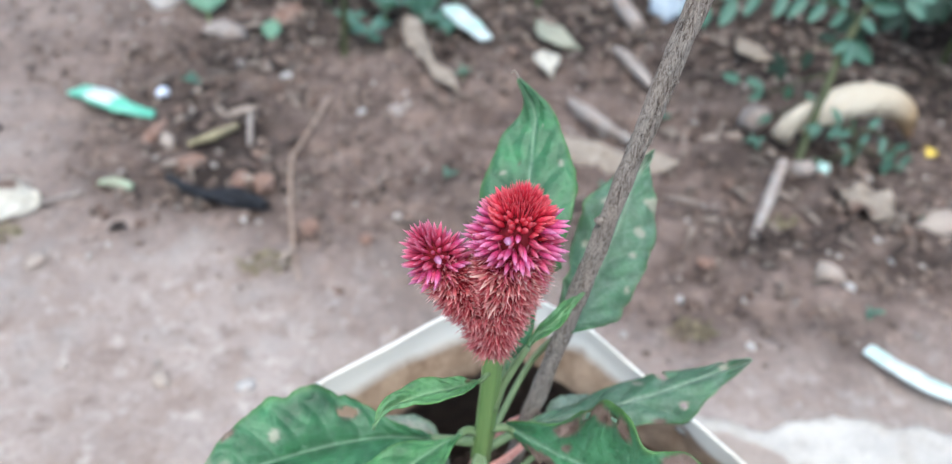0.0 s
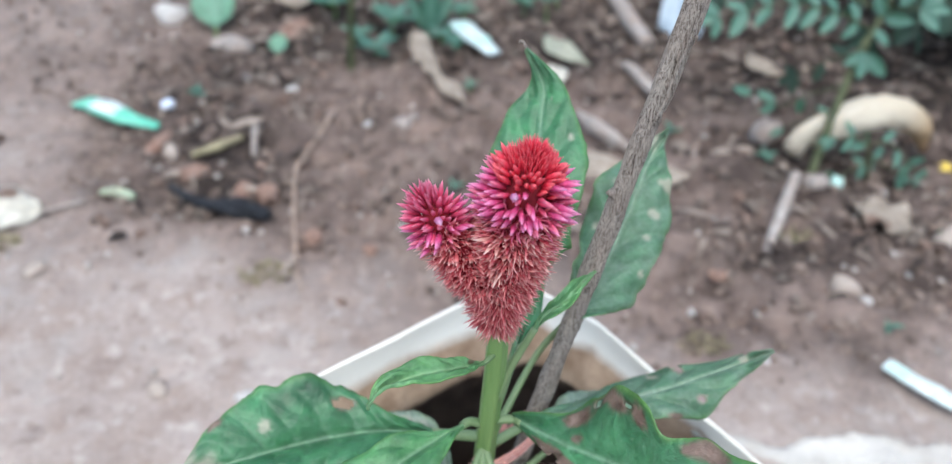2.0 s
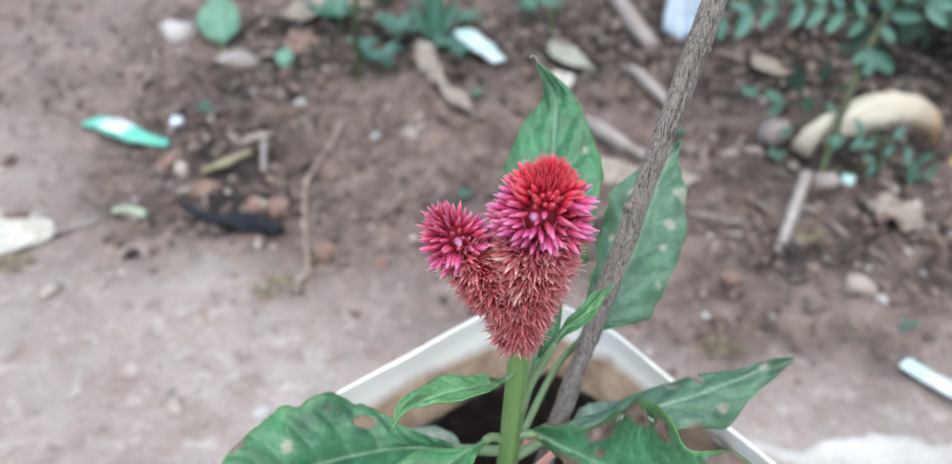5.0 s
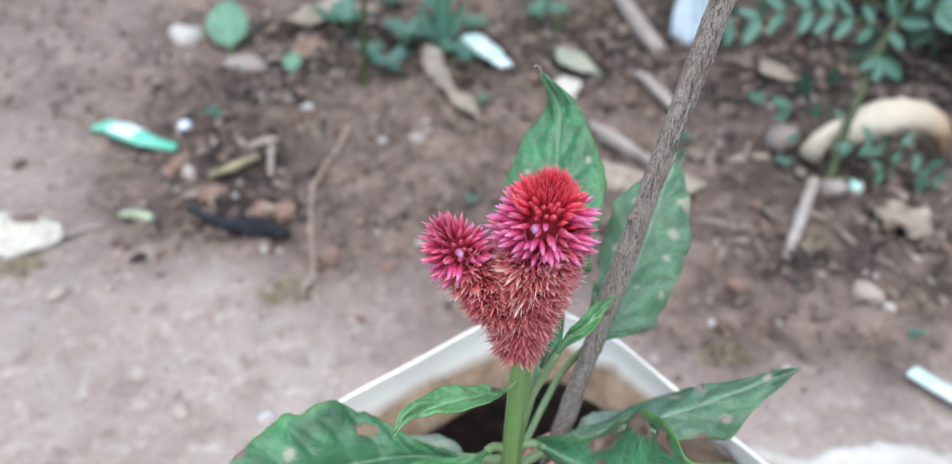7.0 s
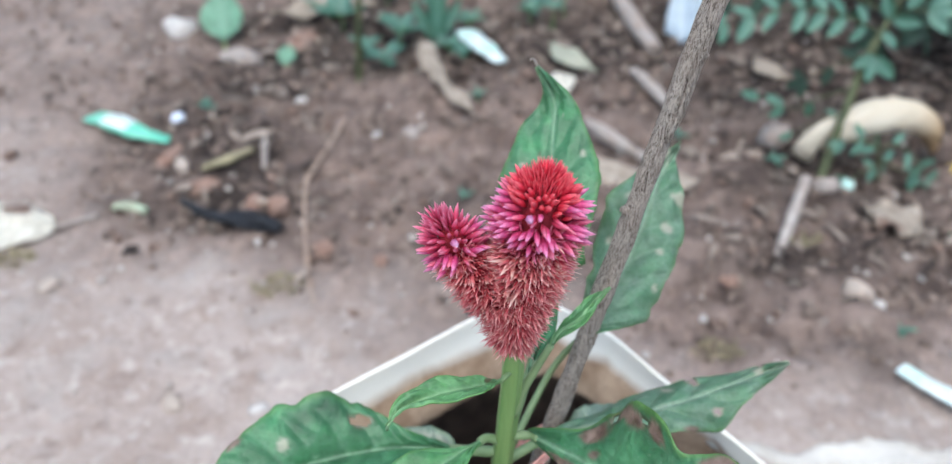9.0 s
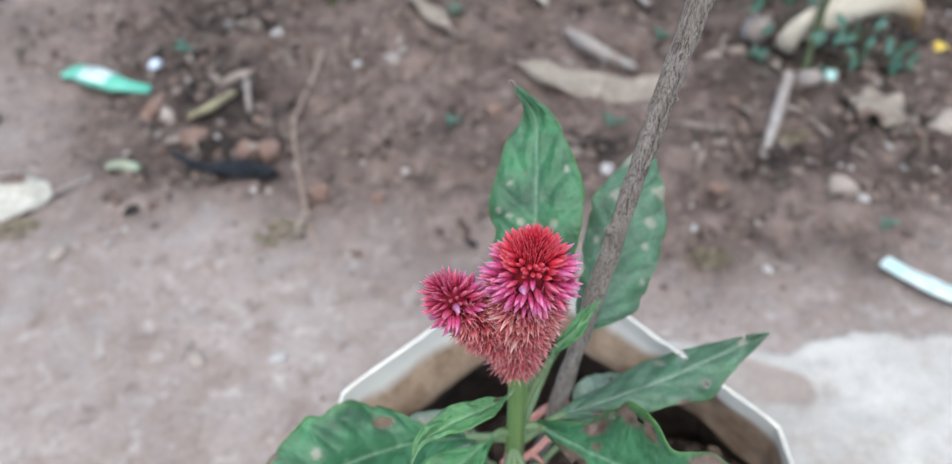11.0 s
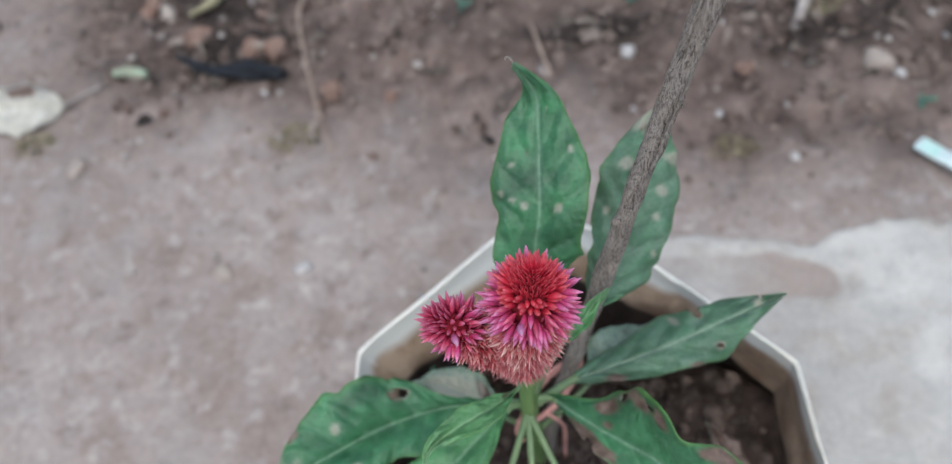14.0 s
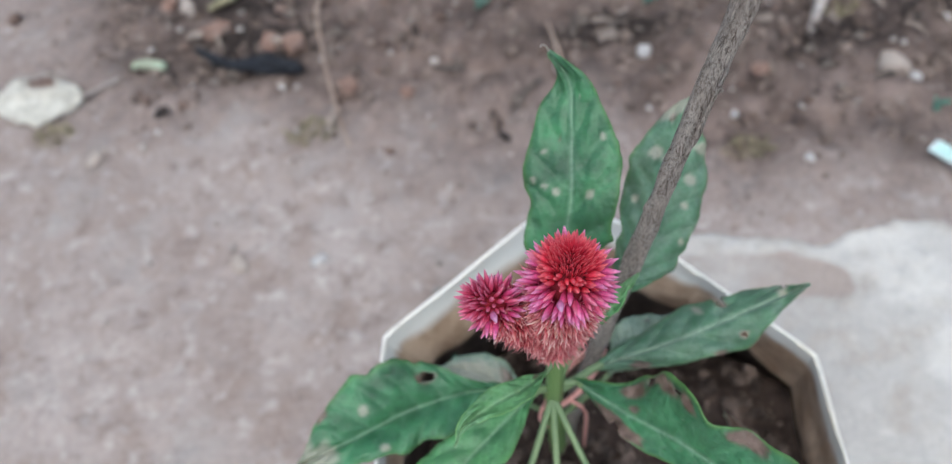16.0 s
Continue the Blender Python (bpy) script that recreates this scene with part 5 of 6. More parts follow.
# stones, brick chips and scraps
LUMPS = (("brick_chip", -0.362, 0.762, (0.040, 0.024, 0.018), BRICK, "reddish brown brick chip in the litter"),
         ("brick_chip", -0.263, 0.728, (0.028, 0.028, 0.026), BRICK, "orange-brown brick chip in the litter"),
         ("brick_chip", -0.433, 0.841, (0.055, 0.022, 0.014), BRICK, "dark red brick sliver in litter"),
         ("brick_chip", -0.196, 0.660, (0.030, 0.022, 0.014), BRICK, "small orange-brown brick chip in earth"),
         ("brick_chip", -0.130, 0.640, (0.018, 0.016, 0.010), BRICK, "small orange-brown brick chip in earth"),
         ("brick_chip", 0.246, 0.618, (0.022, 0.018, 0.014), BRICK, "small orange-brown brick chip in earth"),
         ("brick_chip", -0.317, 1.152, (0.060, 0.045, 0.030), BRICK, "reddish brick lump by the weeds"),
         ("brick_chip", 0.010, 0.760, (0.020, 0.018, 0.012), BRICK, "small orange-brown brick chip in earth"),
         ("pale_stone", -0.409, 0.817, (0.040, 0.020, 0.014), PALE_STONE, "flat pale stone in the litter"),
         ("pale_stone", 0.372, 0.601, (0.032, 0.030, 0.022), PALE_STONE, "round pale stone in loose earth"),
         ("pale_stone", 0.535, 0.690, (0.075, 0.040, 0.028), PALE_STONE, "pale flat stone in loose earth"),
         ("pale_stone", -0.484, 0.599, (0.024, 0.018, 0.006), PALE_STONE, "pale stone set in the path"),
         ("brick_chip", -0.295, 0.737, (0.034, 0.022, 0.014), BRICK, "dull brown brick chip in the litter"),
         ("pale_stone", -0.300, 0.448, (0.024, 0.018, 0.008), PALE_STONE, "pale stone set in the path"),
         ("grey_stone", 0.358, 0.885, (0.045, 0.036, 0.042), PEBBLE, "grey stone beside the husk"),
         ("grey_stone", 0.395, 0.784, (0.034, 0.026, 0.022), PEBBLE, "grey stone in front of the husk"),
         ("grey_stone", -0.428, 1.128, (0.052, 0.026, 0.020), PEBBLE, "flat grey pebble in loose earth"),
         ("grey_stone", -0.120, 0.890, (0.030, 0.026, 0.020), PEBBLE, "grey pebble in loose earth"),
         ("grey_stone", 0.040, 0.655, (0.026, 0.018, 0.012), PEBBLE, "grey pebble in loose earth"),
         ("grey_stone", -0.390, 1.080, (0.046, 0.036, 0.030), PEBBLE, "grey pebble in loose earth"),
         ("white_scrap", -0.220, 0.442, (0.020, 0.014, 0.008), WHITE_BIT, "small white scrap on the path"),
         ("white_scrap", 0.131, 0.666, (0.020, 0.016, 0.014), WHITE_BIT, "small white pebble in brown earth"),
         ("white_scrap", 0.208, 0.566, (0.010, 0.009, 0.007), WHITE_BIT, "tiny white pebble in brown earth"),
         ("white_scrap", 0.389, 0.584, (0.013, 0.011, 0.010), WHITE_BIT, "tiny white pebble in brown earth"),
         ("white_scrap", -0.361, 1.012, (0.014, 0.012, 0.010), WHITE_BIT, "tiny white pebble in brown earth"),
         ("white_scrap", -0.288, 0.982, (0.018, 0.014, 0.010), WHITE_BIT, "tiny white pebble in brown earth"),
         ("white_scrap", -0.168, 0.892, (0.014, 0.012, 0.009), WHITE_BIT, "tiny white pebble in brown earth"),
         ("white_scrap", -0.275, 0.672, (0.012, 0.010, 0.008), WHITE_BIT, "tiny white pebble in brown earth"),
         ("white_scrap", 0.265, 0.500, (0.011, 0.009, 0.006), WHITE_BIT, "tiny white pebble in brown earth"),
         ("white_lump", -0.537, 1.206, (0.055, 0.045, 0.050), WHITE_BIT, "crumpled white paper lump beside a green leaf"),
         ("blue_bead", -0.450, 0.926, (0.019, 0.017, 0.018), BLUE_BIT, "small blue-white plastic ball"),
         ("teal_scrap", 0.420, 0.784, (0.024, 0.014, 0.022), WRAP_TEAL, "small teal plastic scrap on earth"),
         ("yellow_scrap", 0.573, 0.833, (0.026, 0.020, 0.008), YELLOW, "small yellow plastic scrap on earth"))
for i, (nm, x, y, size, m, lab) in enumerate(LUMPS):
    lump(nm, x, y, size, m, lab, nm.split("_")[-1], 200 + i, 37.0 * i, nm.replace("_", " ") + "s on the earth", nm in ("brick_chip",), 0.34)


# arched dry husk
def build_husk():
    v, f, a = tube([(-0.068, 0.004, 0.010), (-0.052, 0.004, 0.036), (-0.020, 0.004, 0.058), (0.026, 0.002, 0.064), (0.064, -0.002, 0.046), (0.084, -0.006, 0.008)],
                   [0.012, 0.022, 0.024, 0.021, 0.016, 0.006], 60, 26, 0.22, 51, (0.0, 1.0, 0.1), 1.05)
    ring = np.tile(np.sin(np.linspace(0, 2 * np.pi, 26, endpoint=False) * 9), 60)
    v[:1560, 2] += 0.0006 * ring
    husk = tagged(new("dry_husk"), "arched pale dry husk with a browned end on the earth", "husk")
    part("shell", mesh_of("shell", v, f, {"along": a}, [HUSK]), husk)
    v, f, a = tube([(-0.092, -0.012, 0.002), (-0.100, -0.012, 0.018), (-0.096, -0.012, 0.036), (-0.084, -0.010, 0.052), (-0.074, -0.006, 0.064)], [0.006, 0.016, 0.015, 0.011, 0.004], 30, 12, 0.35, 5,
                   (0.1, 1.0, 0.1), 0.6)
    part("curled_tail", mesh_of("curled_tail", v, f, {"along": a * 0.35}, [HUSK]), husk, "cream curled end of the husk")
    husk.matrix_basis = Matrix.Translation(at_ground(0.468, 0.848, 0.003)) @ Matrix.Rotation(radians(3), 4, "Z") @ Matrix.Scale(0.90, 4)


build_husk()


# ---- weeds ----
WEED_STEM = plain("olive_weed_stem", (0.035, 0.05, 0.022), (0.095, 0.105, 0.048), 40, 0.6)


def leaflet_mesh(length, width, mat, seed=0):
    s = np.linspace(0, 1, 7)
    half_w = width / 2 * np.sin(np.pi * s ** 0.85) ** 0.7
    half_w[0] = half_w[-1] = 0.0004
    v, vein = [], []
    for k in range(7):
        sag = -0.10 * length * s[k] ** 2
        for side in (-1, -0.5, 0, 0.5, 1):
            v.append((side * half_w[k], s[k] * length, sag + abs(side) * half_w[k] * 0.28))
            vein.append(0.8 if side == 0 else 0.0)
    z = [0.0] * len(v)
    return mesh_of("leaflet", v, grid_faces(7, 5), {"vein": vein, "dead": z, "bleach": z, "edge": z}, [mat])


LEAFLET, LEAFLET_SMALL = leaflet_mesh(0.036, 0.017, WEED), leaflet_mesh(0.024, 0.011, WEED)
# same leaflet in the shade-coloured leaf material
LEAFLET_SHADED = leaflet_mesh(0.036, 0.017, WEED_SHADED)
LEAFLET_LONG = leaflet_mesh(0.085, 0.022, WEED)
wrng = np.random.default_rng(31)


def leaflet_at(parent, me, place, way, up=(0, 0, 1), scale=1.0):
    y = Vector(way).normalized()
    x = y.cross(Vector(up)).normalized()
    z = x.cross(y)
    ob = part("leaflet", me, parent)
    ob.matrix_basis = Matrix.Translation(Vector(place)) @ Matrix((x, y, z)).transposed().to_4x4() @ Matrix.Scale(scale, 4)
    return ob


def frond(parent, line, pairs, me, spread=60, scale=1.0, first=0.15, skip=0.0):
    v, f, _ = tube(line, [0.0014, 0.0010, 0.0006], 18, 6)
    stalk = part("frond_stalk", mesh_of("frond_stalk", v, f, None, [WEED_STEM]), parent)
    c = spline(line, 60)
    t, a, b = frames_along(c, (0, -0.75, 0.65))
    for k in range(pairs):
        i = int((first + (1 - first) * k / max(pairs - 1, 1)) * 59)
        for sgn in (-1, 1):
            if wrng.random() < skip:
                continue
            way = unit(t[i] * math.cos(radians(spread)) + a[i] * sgn * math.sin(radians(spread)) + wrng.normal(0, 0.16, 3) + np.array([0, 0, -0.05]))
            leaflet_at(parent, me, c[i], way, unit(b[i] + wrng.normal(0, 0.36, 3)), scale * wrng.uniform(0.8, 1.15))
    leaflet_at(parent, me, c[-1], t[-1], b[-1], scale)


def weed(name, label, root, stalk_line, radii, fronds, mat=WEED_STEM):
    ob = tagged(new(name), label, "weed", name.replace("_", " ") + "s at the back")
    if stalk_line:
        v, f, _ = tube(stalk_line, radii, 30, 8, 0.15, 3)
        part("weed_stem", mesh_of("weed_stem", v, f, None, [mat]), ob)
    for line, pairs, me, spread, scale, skip in fronds:
        frond(ob, line, pairs, me, spread, scale, 0.15, skip)
    return ob


weed("feathery_weed", "green weed with feathery paired leaflets over the husk", None,
     [(0.39, 0.794, -0.008), (0.408, 0.83, 0.044), (0.425, 0.86, 0.09), (0.441, 0.885, 0.132), (0.46, 0.905, 0.164), (0.483, 0.93, 0.205)], [0.0058, 0.0056, 0.0050, 0.0042, 0.0034, 0.0024],
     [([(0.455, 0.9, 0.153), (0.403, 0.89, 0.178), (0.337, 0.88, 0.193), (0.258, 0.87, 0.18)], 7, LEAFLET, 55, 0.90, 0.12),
      ([(0.465, 0.91, 0.171), (0.41, 0.93, 0.189), (0.34, 0.94, 0.189), (0.284, 0.95, 0.169)], 6, LEAFLET_SHADED, 58, 0.9, 0.2),
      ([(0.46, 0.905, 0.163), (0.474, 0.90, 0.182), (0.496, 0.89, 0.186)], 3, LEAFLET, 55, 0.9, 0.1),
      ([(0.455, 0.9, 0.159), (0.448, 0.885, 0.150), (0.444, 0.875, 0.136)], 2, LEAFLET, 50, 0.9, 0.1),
      ([(0.441, 0.885, 0.132), (0.415, 0.89, 0.119), (0.381, 0.9, 0.09)], 3, LEAFLET_SHADED, 50, 0.75, 0.3),
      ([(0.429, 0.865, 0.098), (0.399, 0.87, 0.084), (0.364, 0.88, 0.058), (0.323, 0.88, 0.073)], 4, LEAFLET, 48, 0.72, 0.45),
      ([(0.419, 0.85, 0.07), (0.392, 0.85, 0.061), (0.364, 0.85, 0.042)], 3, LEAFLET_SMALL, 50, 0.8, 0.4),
      ([(0.471, 0.92, 0.185), (0.509, 0.93, 0.19), (0.568, 0.93, 0.166)], 6, LEAFLET_SHADED, 60, 1.0, 0),
      ([(0.481, 0.93, 0.199), (0.518, 0.94, 0.215), (0.584, 0.95, 0.203)], 6, LEAFLET_SHADED, 60, 1.0, 0)])
weed("feathery_weed", "small green seedling weed in front of the husk", None, [(0.467, 0.805, -0.005), (0.457, 0.805, 0.03), (0.452, 0.805, 0.052)], [0.0028, 0.0022, 0.0015],
     [([(0.453, 0.805, 0.049), (0.43, 0.805, 0.063), (0.409, 0.805, 0.059)], 3, LEAFLET_SMALL, 55, 0.85, 0.2),
      ([(0.452, 0.805, 0.051), (0.471, 0.805, 0.056), (0.498, 0.805, 0.037), (0.543, 0.805, -0.008)], 5, LEAFLET_SMALL, 58, 1.0, 0.25),
      ([(0.454, 0.795, 0.032), (0.438, 0.795, 0.023), (0.425, 0.795, 0.01)], 2, LEAFLET_SMALL, 55, 0.9, 0),
      ([(0.45, 0.795, 0.044), (0.476, 0.795, 0.028), (0.495, 0.795, 0.017)], 2, LEAFLET_SMALL, 55, 0.95, 0)])
# dense growth at the back, shade in its colour; unseen tall tops block skylight
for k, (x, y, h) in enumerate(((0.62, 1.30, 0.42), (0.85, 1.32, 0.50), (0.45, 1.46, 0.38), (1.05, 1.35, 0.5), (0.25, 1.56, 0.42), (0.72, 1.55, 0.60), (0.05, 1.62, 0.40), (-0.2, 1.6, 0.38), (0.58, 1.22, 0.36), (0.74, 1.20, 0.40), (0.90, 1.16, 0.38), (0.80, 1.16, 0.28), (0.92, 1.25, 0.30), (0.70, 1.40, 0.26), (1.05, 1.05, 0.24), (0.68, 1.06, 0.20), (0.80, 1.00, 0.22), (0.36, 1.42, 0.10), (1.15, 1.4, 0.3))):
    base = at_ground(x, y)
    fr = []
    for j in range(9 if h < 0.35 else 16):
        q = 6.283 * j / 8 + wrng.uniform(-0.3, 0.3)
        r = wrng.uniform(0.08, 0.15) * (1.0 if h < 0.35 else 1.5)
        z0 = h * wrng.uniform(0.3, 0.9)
        fr.append(([(x, y, z0), (x + r * 0.5 * math.cos(q), y + r * 0.5 * math.sin(q), z0 + 0.03), (x + r * math.cos(q), y + r * math.sin(q), z0 + wrng.uniform(-0.04, 0.02))], 5, LEAFLET_SHADED, 60, 1.1, 0.0))
    weed("dark_weed", "dense green weed at the back of the plot, painted dark as shade", None, [(x, y, base.z - 0.01), (x + 0.01, y, h * 0.6), (x + 0.02, y + 0.01, h)], [0.005, 0.004, 0.002], fr)

# tall thin-stemmed seedling and its neighbours
weed("tall_seedling", "tall seedling with a bare yellow-green stem", None, [(-0.215, 1.044, float(ground_z(-0.215, 1.044)) - 0.01), (-0.208, 1.046, 0.07), (-0.200, 1.046, 0.14), (-0.192, 1.048, 0.22)],
     [0.0048, 0.0046, 0.0042, 0.0034],
     [([(-0.192, 1.048, 0.21), (-0.230, 1.06, 0.24), (-0.28, 1.07, 0.23)], 3, LEAFLET, 55, 1.1, 0.0), ([(-0.192, 1.048, 0.22), (-0.150, 1.05, 0.25), (-0.10, 1.06, 0.24)], 3, LEAFLET, 55, 1.1, 0.0)])


def rosette(name, label, x, y, count, me, scale, rise=0.5, height=0.0):
    ob = tagged(new(name), label, "seedling", "weed seedlings in the earth")
    p = at_ground(x, y, height)
    if height > 0.004:
        v, f, _ = tube([tuple(at_ground(x, y, -0.004)), tuple(p)], [0.0016, 0.0012], 8, 6)
        part("weed_stem", mesh_of("weed_stem", v, f, None, [STEM]), ob)
    for k in range(count):
        q = 6.283 * k / count + wrng.uniform(-0.4, 0.4)
        leaflet_at(ob, me, p, (math.cos(q), math.sin(q), rise * wrng.uniform(0.5, 1.4)), (0, 0, 1), scale * wrng.uniform(0.75, 1.2))
    return ob


for x, y, c, me, sc, ri, hh in ((-0.180, 1.085, 5, LEAFLET, 1.0, 0.6, 0.012), (-0.260, 1.190, 7, LEAFLET, 1.2, 0.7, 0.02), (-0.165, 1.165, 7, LEAFLET, 1.2, 0.8, 0.02), (-0.110, 1.250, 7, LEAFLET, 1.3, 0.8, 0.02),
                                (-0.215, 1.130, 6, LEAFLET_SMALL, 1.4, 0.6, 0.015), (-0.300, 1.245, 7, LEAFLET, 1.1, 0.6, 0.02), (-0.055, 1.195, 6, LEAFLET_SMALL, 1.4, 0.6, 0.02), (-0.085, 1.135, 5, LEAFLET_SMALL, 1.2, 0.5, 0.01), (0.045, 1.250, 6, LEAFLET, 1.0, 0.7, 0.02), (0.100, 1.260, 6, LEAFLET_SMALL, 1.4, 0.9, 0.04),
                                (0.080, 1.200, 6, LEAFLET_SMALL, 1.1, 0.9, 0.035), (-0.060, 1.110, 5, LEAFLET_SMALL, 1.1, 0.5, 0.01), (-0.421, 0.962, 5, LEAFLET_SMALL, 0.8, 0.4, 0.004),
                                (0.345, 0.832, 4, LEAFLET_SMALL, 0.8, 0.4, 0.004), (-0.200, 1.290, 6, LEAFLET, 1.1, 0.7, 0.02), (0.030, 1.310, 6, LEAFLET, 1.1, 0.8, 0.03), (0.140, 1.360, 7, LEAFLET, 1.2, 0.8, 0.03),
                                (0.512, 0.690, 4, LEAFLET_SMALL, 0.7, 0.5, 0.004), (-0.035, 0.985, 4, LEAFLET_SMALL, 0.8, 0.9, 0.01), (-0.300, 1.330, 7, LEAFLET, 1.2, 0.7, 0.03), (0.150, 0.740, 3, LEAFLET_SMALL, 0.6, 0.4, 0.003),
                                (-0.045, 0.760, 3, LEAFLET_SMALL, 0.55, 0.4, 0.003), (0.240, 0.905, 3, LEAFLET_SMALL, 0.7, 0.4, 0.003), (0.395, 0.545, 3, LEAFLET_SMALL, 0.6, 0.3, 0.002)):
    rosette("weed_seedling", "small green weed seedling in loose earth", x, y, c, me, sc, ri, hh)
sprout = tagged(new("weed_seedling"), "tiny green seedling growing out of the potting soil", "seedling")
sp = (-0.052, 0.238, float(bag_soil_z(-0.052, 0.238)))
v, f, _ = tube([(sp[0], sp[1], sp[2] - 0.004), (sp[0] - 0.001, sp[1] + 0.002, sp[2] + 0.03), (-0.0545, 0.2427, 0.246)], [0.0010, 0.0008, 0.0006], 14, 6)
part("weed_stem", mesh_of("weed_stem", v, f, None, [STEM]), sprout)
for q in (0.3, 1.9, 3.4, 4.8):
    leaflet_at(sprout, LEAFLET_SMALL, (-0.0545, 0.2427, 0.246), (math.cos(q), math.sin(q), 0.25), (0, 0, 1), 0.42)
round_leaf = tagged(new("round_leaf_seedling"), "seedling with one broad pale green leaf", "seedling")
rp = at_ground(-0.447, 1.150)
v, f, _ = tube([tuple(rp - Vector((0, 0, 0.004))), tuple(rp + Vector((0, 0.005, 0.015)))], [0.002, 0.0016], 8, 6)
part("weed_stem", mesh_of("weed_stem", v, f, None, [STEM]), round_leaf)
ROUND = leaflet_mesh(0.078, 0.070, leaf_material("pale_weed_leaf", (0.13, 0.32, 0.21), (0.21, 0.43, 0.30), (0.26, 0.48, 0.35), 0.55))
leaflet_at(round_leaf, ROUND, tuple(rp + Vector((0, 0.005, 0.015))), (-0.05, 0.55, 0.75), (0, -0.7, 0.6))
leaf_bits = tagged(new("round_leaf_seedling"), "small rounded green seedling leaf in dark litter", "seedling")
lp = at_ground(-0.333, 1.080)
v, f, _ = tube([tuple(lp - Vector((0, 0, 0.004))), tuple(lp + Vector((0, 0.002, 0.008)))], [0.0018, 0.0014], 8, 6)
part("weed_stem", mesh_of("weed_stem", v, f, None, [STEM]), leaf_bits)
leaflet_at(leaf_bits, ROUND, tuple(lp + Vector((0, 0.002, 0.008))), (0.1, 0.6, 0.6), (0, -0.7, 0.6), 0.42)
blade = tagged(new("broad_grass"), "broad blue-green blades of a weed", "weed")
bp = at_ground(-0.106, 1.165)
for way, sc in (((0.05, 0.10, 1.0), 1.3), ((0.5, 0.3, 0.8), 0.9), ((-0.5, 0.2, 0.8), 0.9)):
    leaflet_at(blade, LEAFLET_LONG, tuple(bp - Vector((0, 0, 0.003))), way, (0, -1, 0.1), sc)
# pale blue plastic sheet at the back
pv = []
for i, s in enumerate(np.linspace(0, 1, 14)):
    for j, q in enumerate(np.linspace(-1, 1, 9)):
        pv.append((0.292 + 0.030 * q + 0.018 * s + 0.006 * math.sin(5 * s + 2 * q), 1.165 + 0.11 * s + 0.01 * q * q, float(ground_z(0.29, 1.17)) + 0.004 + 0.10 * s + 0.008 * math.sin(6 * q + 4 * s)))
sheet = thing("plastic_sheet", mesh_of("plastic_sheet", pv, grid_faces(14, 9), None, [BLUE_PLASTIC]), "crumpled pale blue plastic sheet among weeds", "plastic sheet")
mod = sheet.modifiers.new("thickness", "SOLIDIFY")
mod.thickness = 0.001


# moss tufts: short blades in a clump
def tuft(x, y, r, count, seed):
    rng = np.random.default_rng(seed)
    v, f = [], []
    for k in range(count):
        q, d = rng.uniform(0, 6.283), r * math.sqrt(rng.random())
        p = np.array(at_ground(x + d * math.cos(q) * 1.6, y + d * math.sin(q), -0.001))
        lean = np.array([rng.normal(0, 0.5), rng.normal(0, 0.5), 1.0])
        h, w = rng.uniform(0.004, 0.013), 0.0011
        s = unit(np.cross(lean, rng.normal(0, 1, 3)))
        b = len(v)
        v += [p - s * w, p + s * w, p + lean * h * 0.6 + s * w * 0.8, p + lean * h * 0.6 - s * w * 0.8, p + lean * h]
        f += [(b, b + 1, b + 2, b + 3), (b + 3, b + 2, b + 4)]
    return thing("moss_tuft", mesh_of("moss_tuft", v, f, None, [MOSS]), "small yellowish tuft of dry moss on the earth", "moss", "", "stuff")


for i, (x, y, r, c) in enumerate(((-0.236, 0.602, 0.018, 130), (0.214, 0.522, 0.014, 110), (-0.545, 0.640, 0.016, 110), (0.345, 0.690, 0.014, 70))):
    tuft(x, y, r, c, 60 + i)

# ---- loose crumbs and litter ----
for nm, n, lo, hi, m, lab, sd in (("earth_clods", 420, 0.004, 0.011, CLOD, "rounded brown clods of loose earth", 91), ("pale_grit", 1100, 0.0012, 0.0056, GRIT, "pale grit and stone chips on the earth", 92)):
    rng = np.random.default_rng(sd)
    xy = np.column_stack([rng.uniform(-0.95, 0.95, n * 3), rng.uniform(0.36, 1.5, n * 3)])
    xy = xy[rng.random(n * 3) < 0.45 + 0.55 * looseness(xy[:, 0], xy[:, 1]) if sd == 92 else rng.random(n * 3) < looseness(xy[:, 0], xy[:, 1]) ** 2][:n]
    size = lo + (hi - lo) * rng.random(len(xy)) ** 2.5
    v, f = crumbs(np.column_stack([xy, ground_z(xy[:, 0], xy[:, 1]) + size * 0.2]), size, sd)
    thing(nm, mesh_of(nm, v, f, None, [m]), lab, "earth", "", "stuff")

rng = np.random.default_rng(9)
xy = np.column_stack([rng.uniform(-1.0, 1.0, 20000), rng.uniform(0.3, 1.6, 20000)])
keep = rng.random(20000) < (0.03 + 0.97 * looseness(xy[:, 0], xy[:, 1])) * (0.35 + 0.65 * smooth(-0.15, 0.25, fbm(xy[:, 0], xy[:, 1], 6, 3, 71)))
xy = xy[keep]
size = 0.0010 + (0.0015 + 0.0070 * looseness(xy[:, 0], xy[:, 1])) * rng.random(len(xy)) ** 3
v, f = crumbs(np.column_stack([xy, ground_z(xy[:, 0], xy[:, 1]) + size * 0.25]), size, 10)
me = mesh_of("earth_crumbs", v, f, None, [CRUMB])
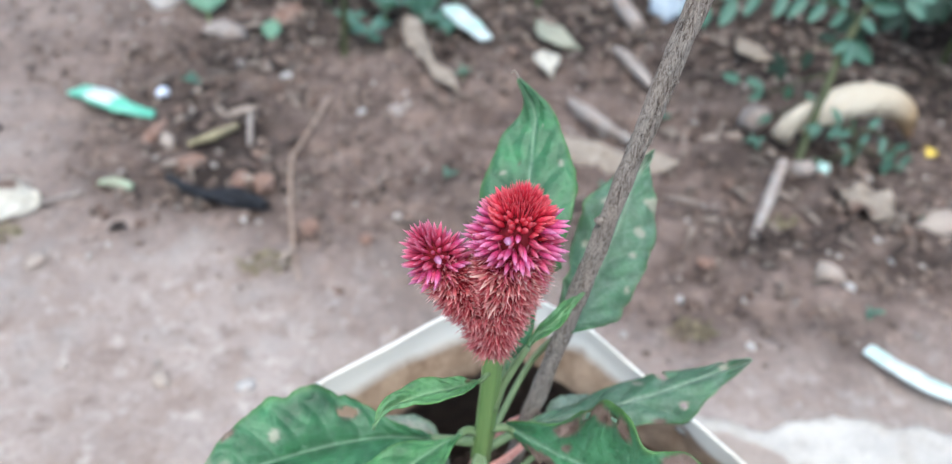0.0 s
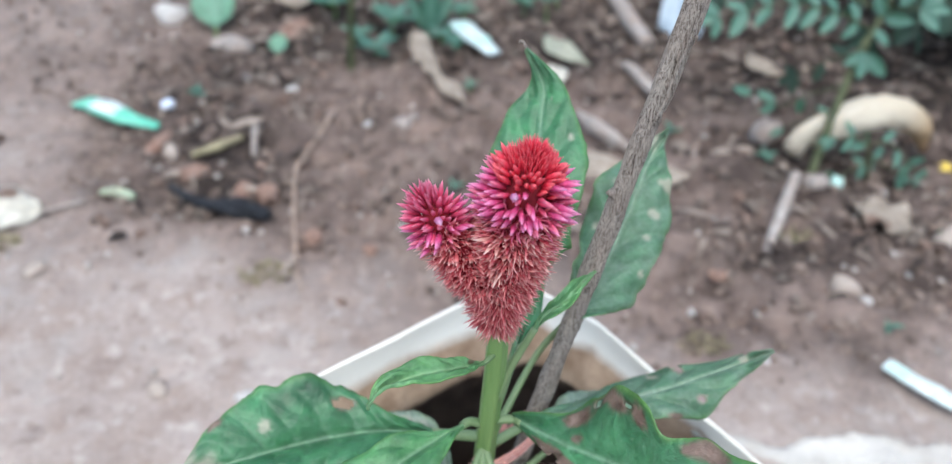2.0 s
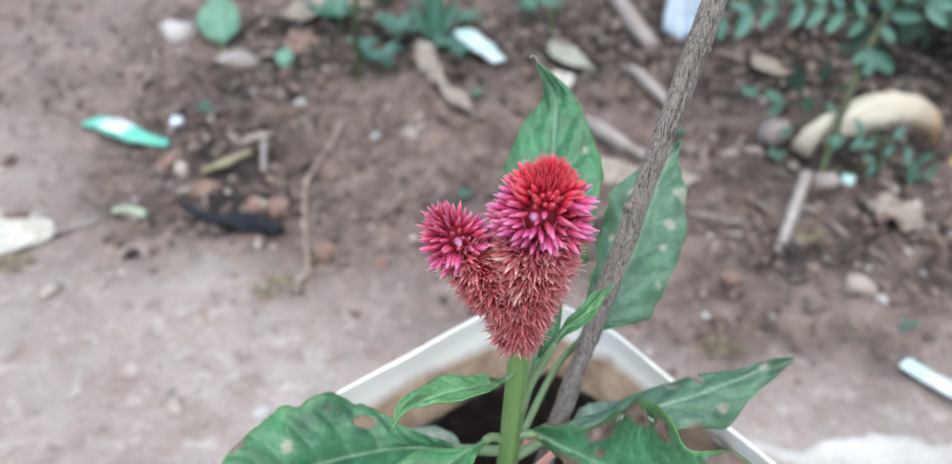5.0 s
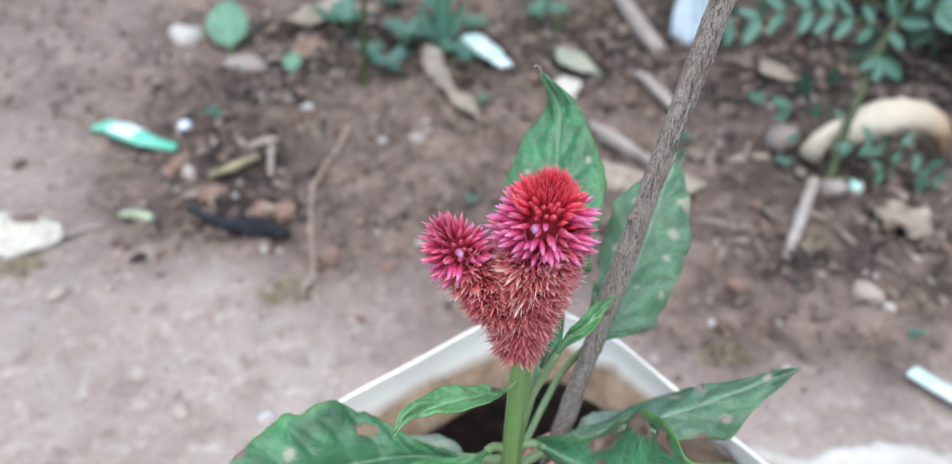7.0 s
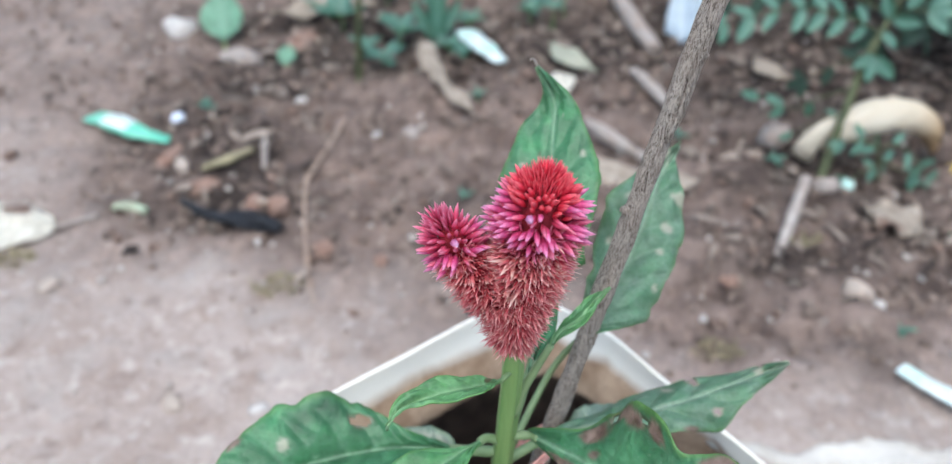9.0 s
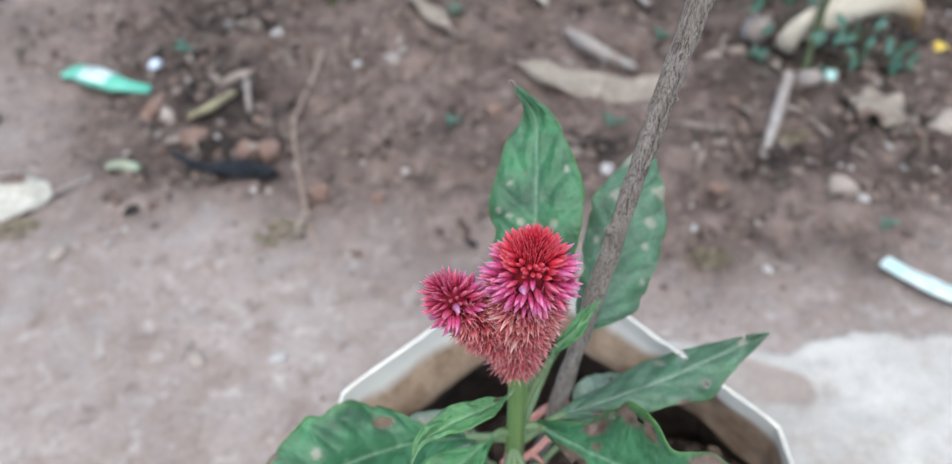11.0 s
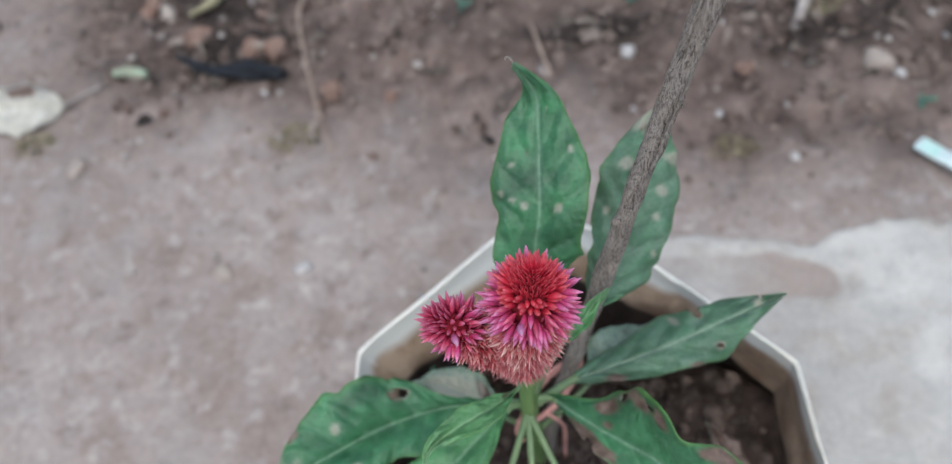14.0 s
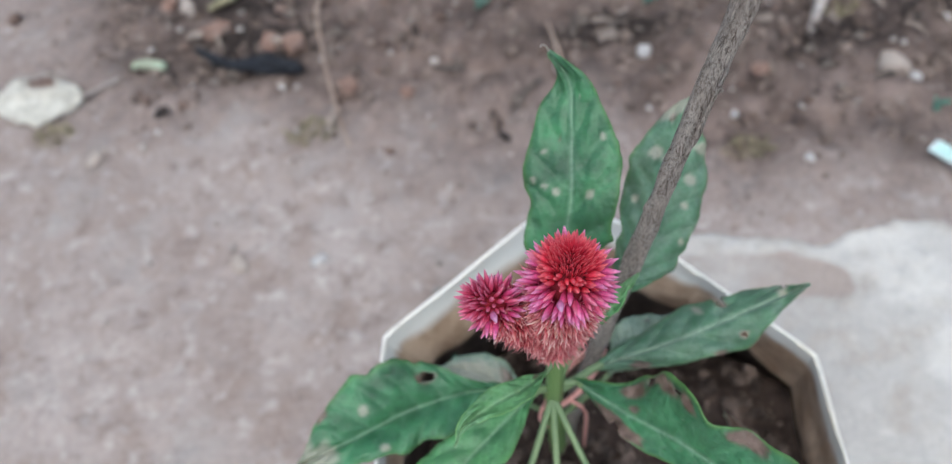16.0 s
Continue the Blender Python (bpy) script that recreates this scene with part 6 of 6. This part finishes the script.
me.polygons.foreach_set("use_smooth", [False] * len(me.polygons))
thing("earth_crumbs", me, "loose crumbs and small stones of brown earth", "earth", "", "stuff")


def flakes(count, seed, big=1.0, mat=FLAKE, label="scraps of dead brown leaf and bark on loose earth", stray=0.08):
    """Thin bent scraps of dead leaf and bark."""
    rng = np.random.default_rng(seed)
    v, f = [], []
    while len(f) < count * 4:
        x, y = rng.uniform(-0.95, 0.95), rng.uniform(0.55, 1.5)
        dense = max(float(litter_shade(x, y)), math.exp(-((x + 0.15) / 0.25) ** 2 - ((y - 1.15) / 0.12) ** 2), math.exp(-((x - 0.42) / 0.16) ** 2 - ((y - 0.80) / 0.14) ** 2), stray)
        if rng.random() > dense * float(looseness(x, y)):
            continue
        ln, w = rng.uniform(0.006, 0.030) * big, rng.uniform(0.003, 0.010) * big
        q = rng.uniform(0, 6.283)
        d, s = np.array([math.cos(q), math.sin(q), rng.normal(0, 0.25)]), np.array([-math.sin(q), math.cos(q), rng.normal(0, 0.25)])
        p = np.array(at_ground(x, y, 0.003))
        b = len(v)
        bend = np.array([0, 0, rng.uniform(0.0, 0.006)])
        low = np.array([0, 0, -0.0014])
        for o in (low * 0, low):
            v += [p - d * ln / 2 - s * w * 0.3 + o, p - d * ln / 2 + s * w * 0.3 + o, p + s * w / 2 + bend + o, p + d * ln / 2 + o, p - s * w / 2 + bend + o]
        f += [(b, b + 1, b + 2, b + 4), (b + 4, b + 2, b + 3), (b + 9, b + 7, b + 6, b + 5), (b + 8, b + 7, b + 9)]
        ring = [0, 1, 2, 3, 4]
        for k in range(5):
            i, j = ring[k], ring[(k + 1) % 5]
            f.append((b + i, b + i + 5, b + j + 5, b + j))
    me = mesh_of("leaf_litter", v, f, None, [mat])
    me.polygons.foreach_set("use_smooth", [False] * len(me.polygons))
    return thing("leaf_litter", me, label, "litter", "", "stuff")


flakes(1800, 15)
flakes(420, 16, 2.1)
flakes(1500, 17, 1.3, DARK_FLAKE, "dark rotted scraps of leaf worked into loose earth", 0.03)
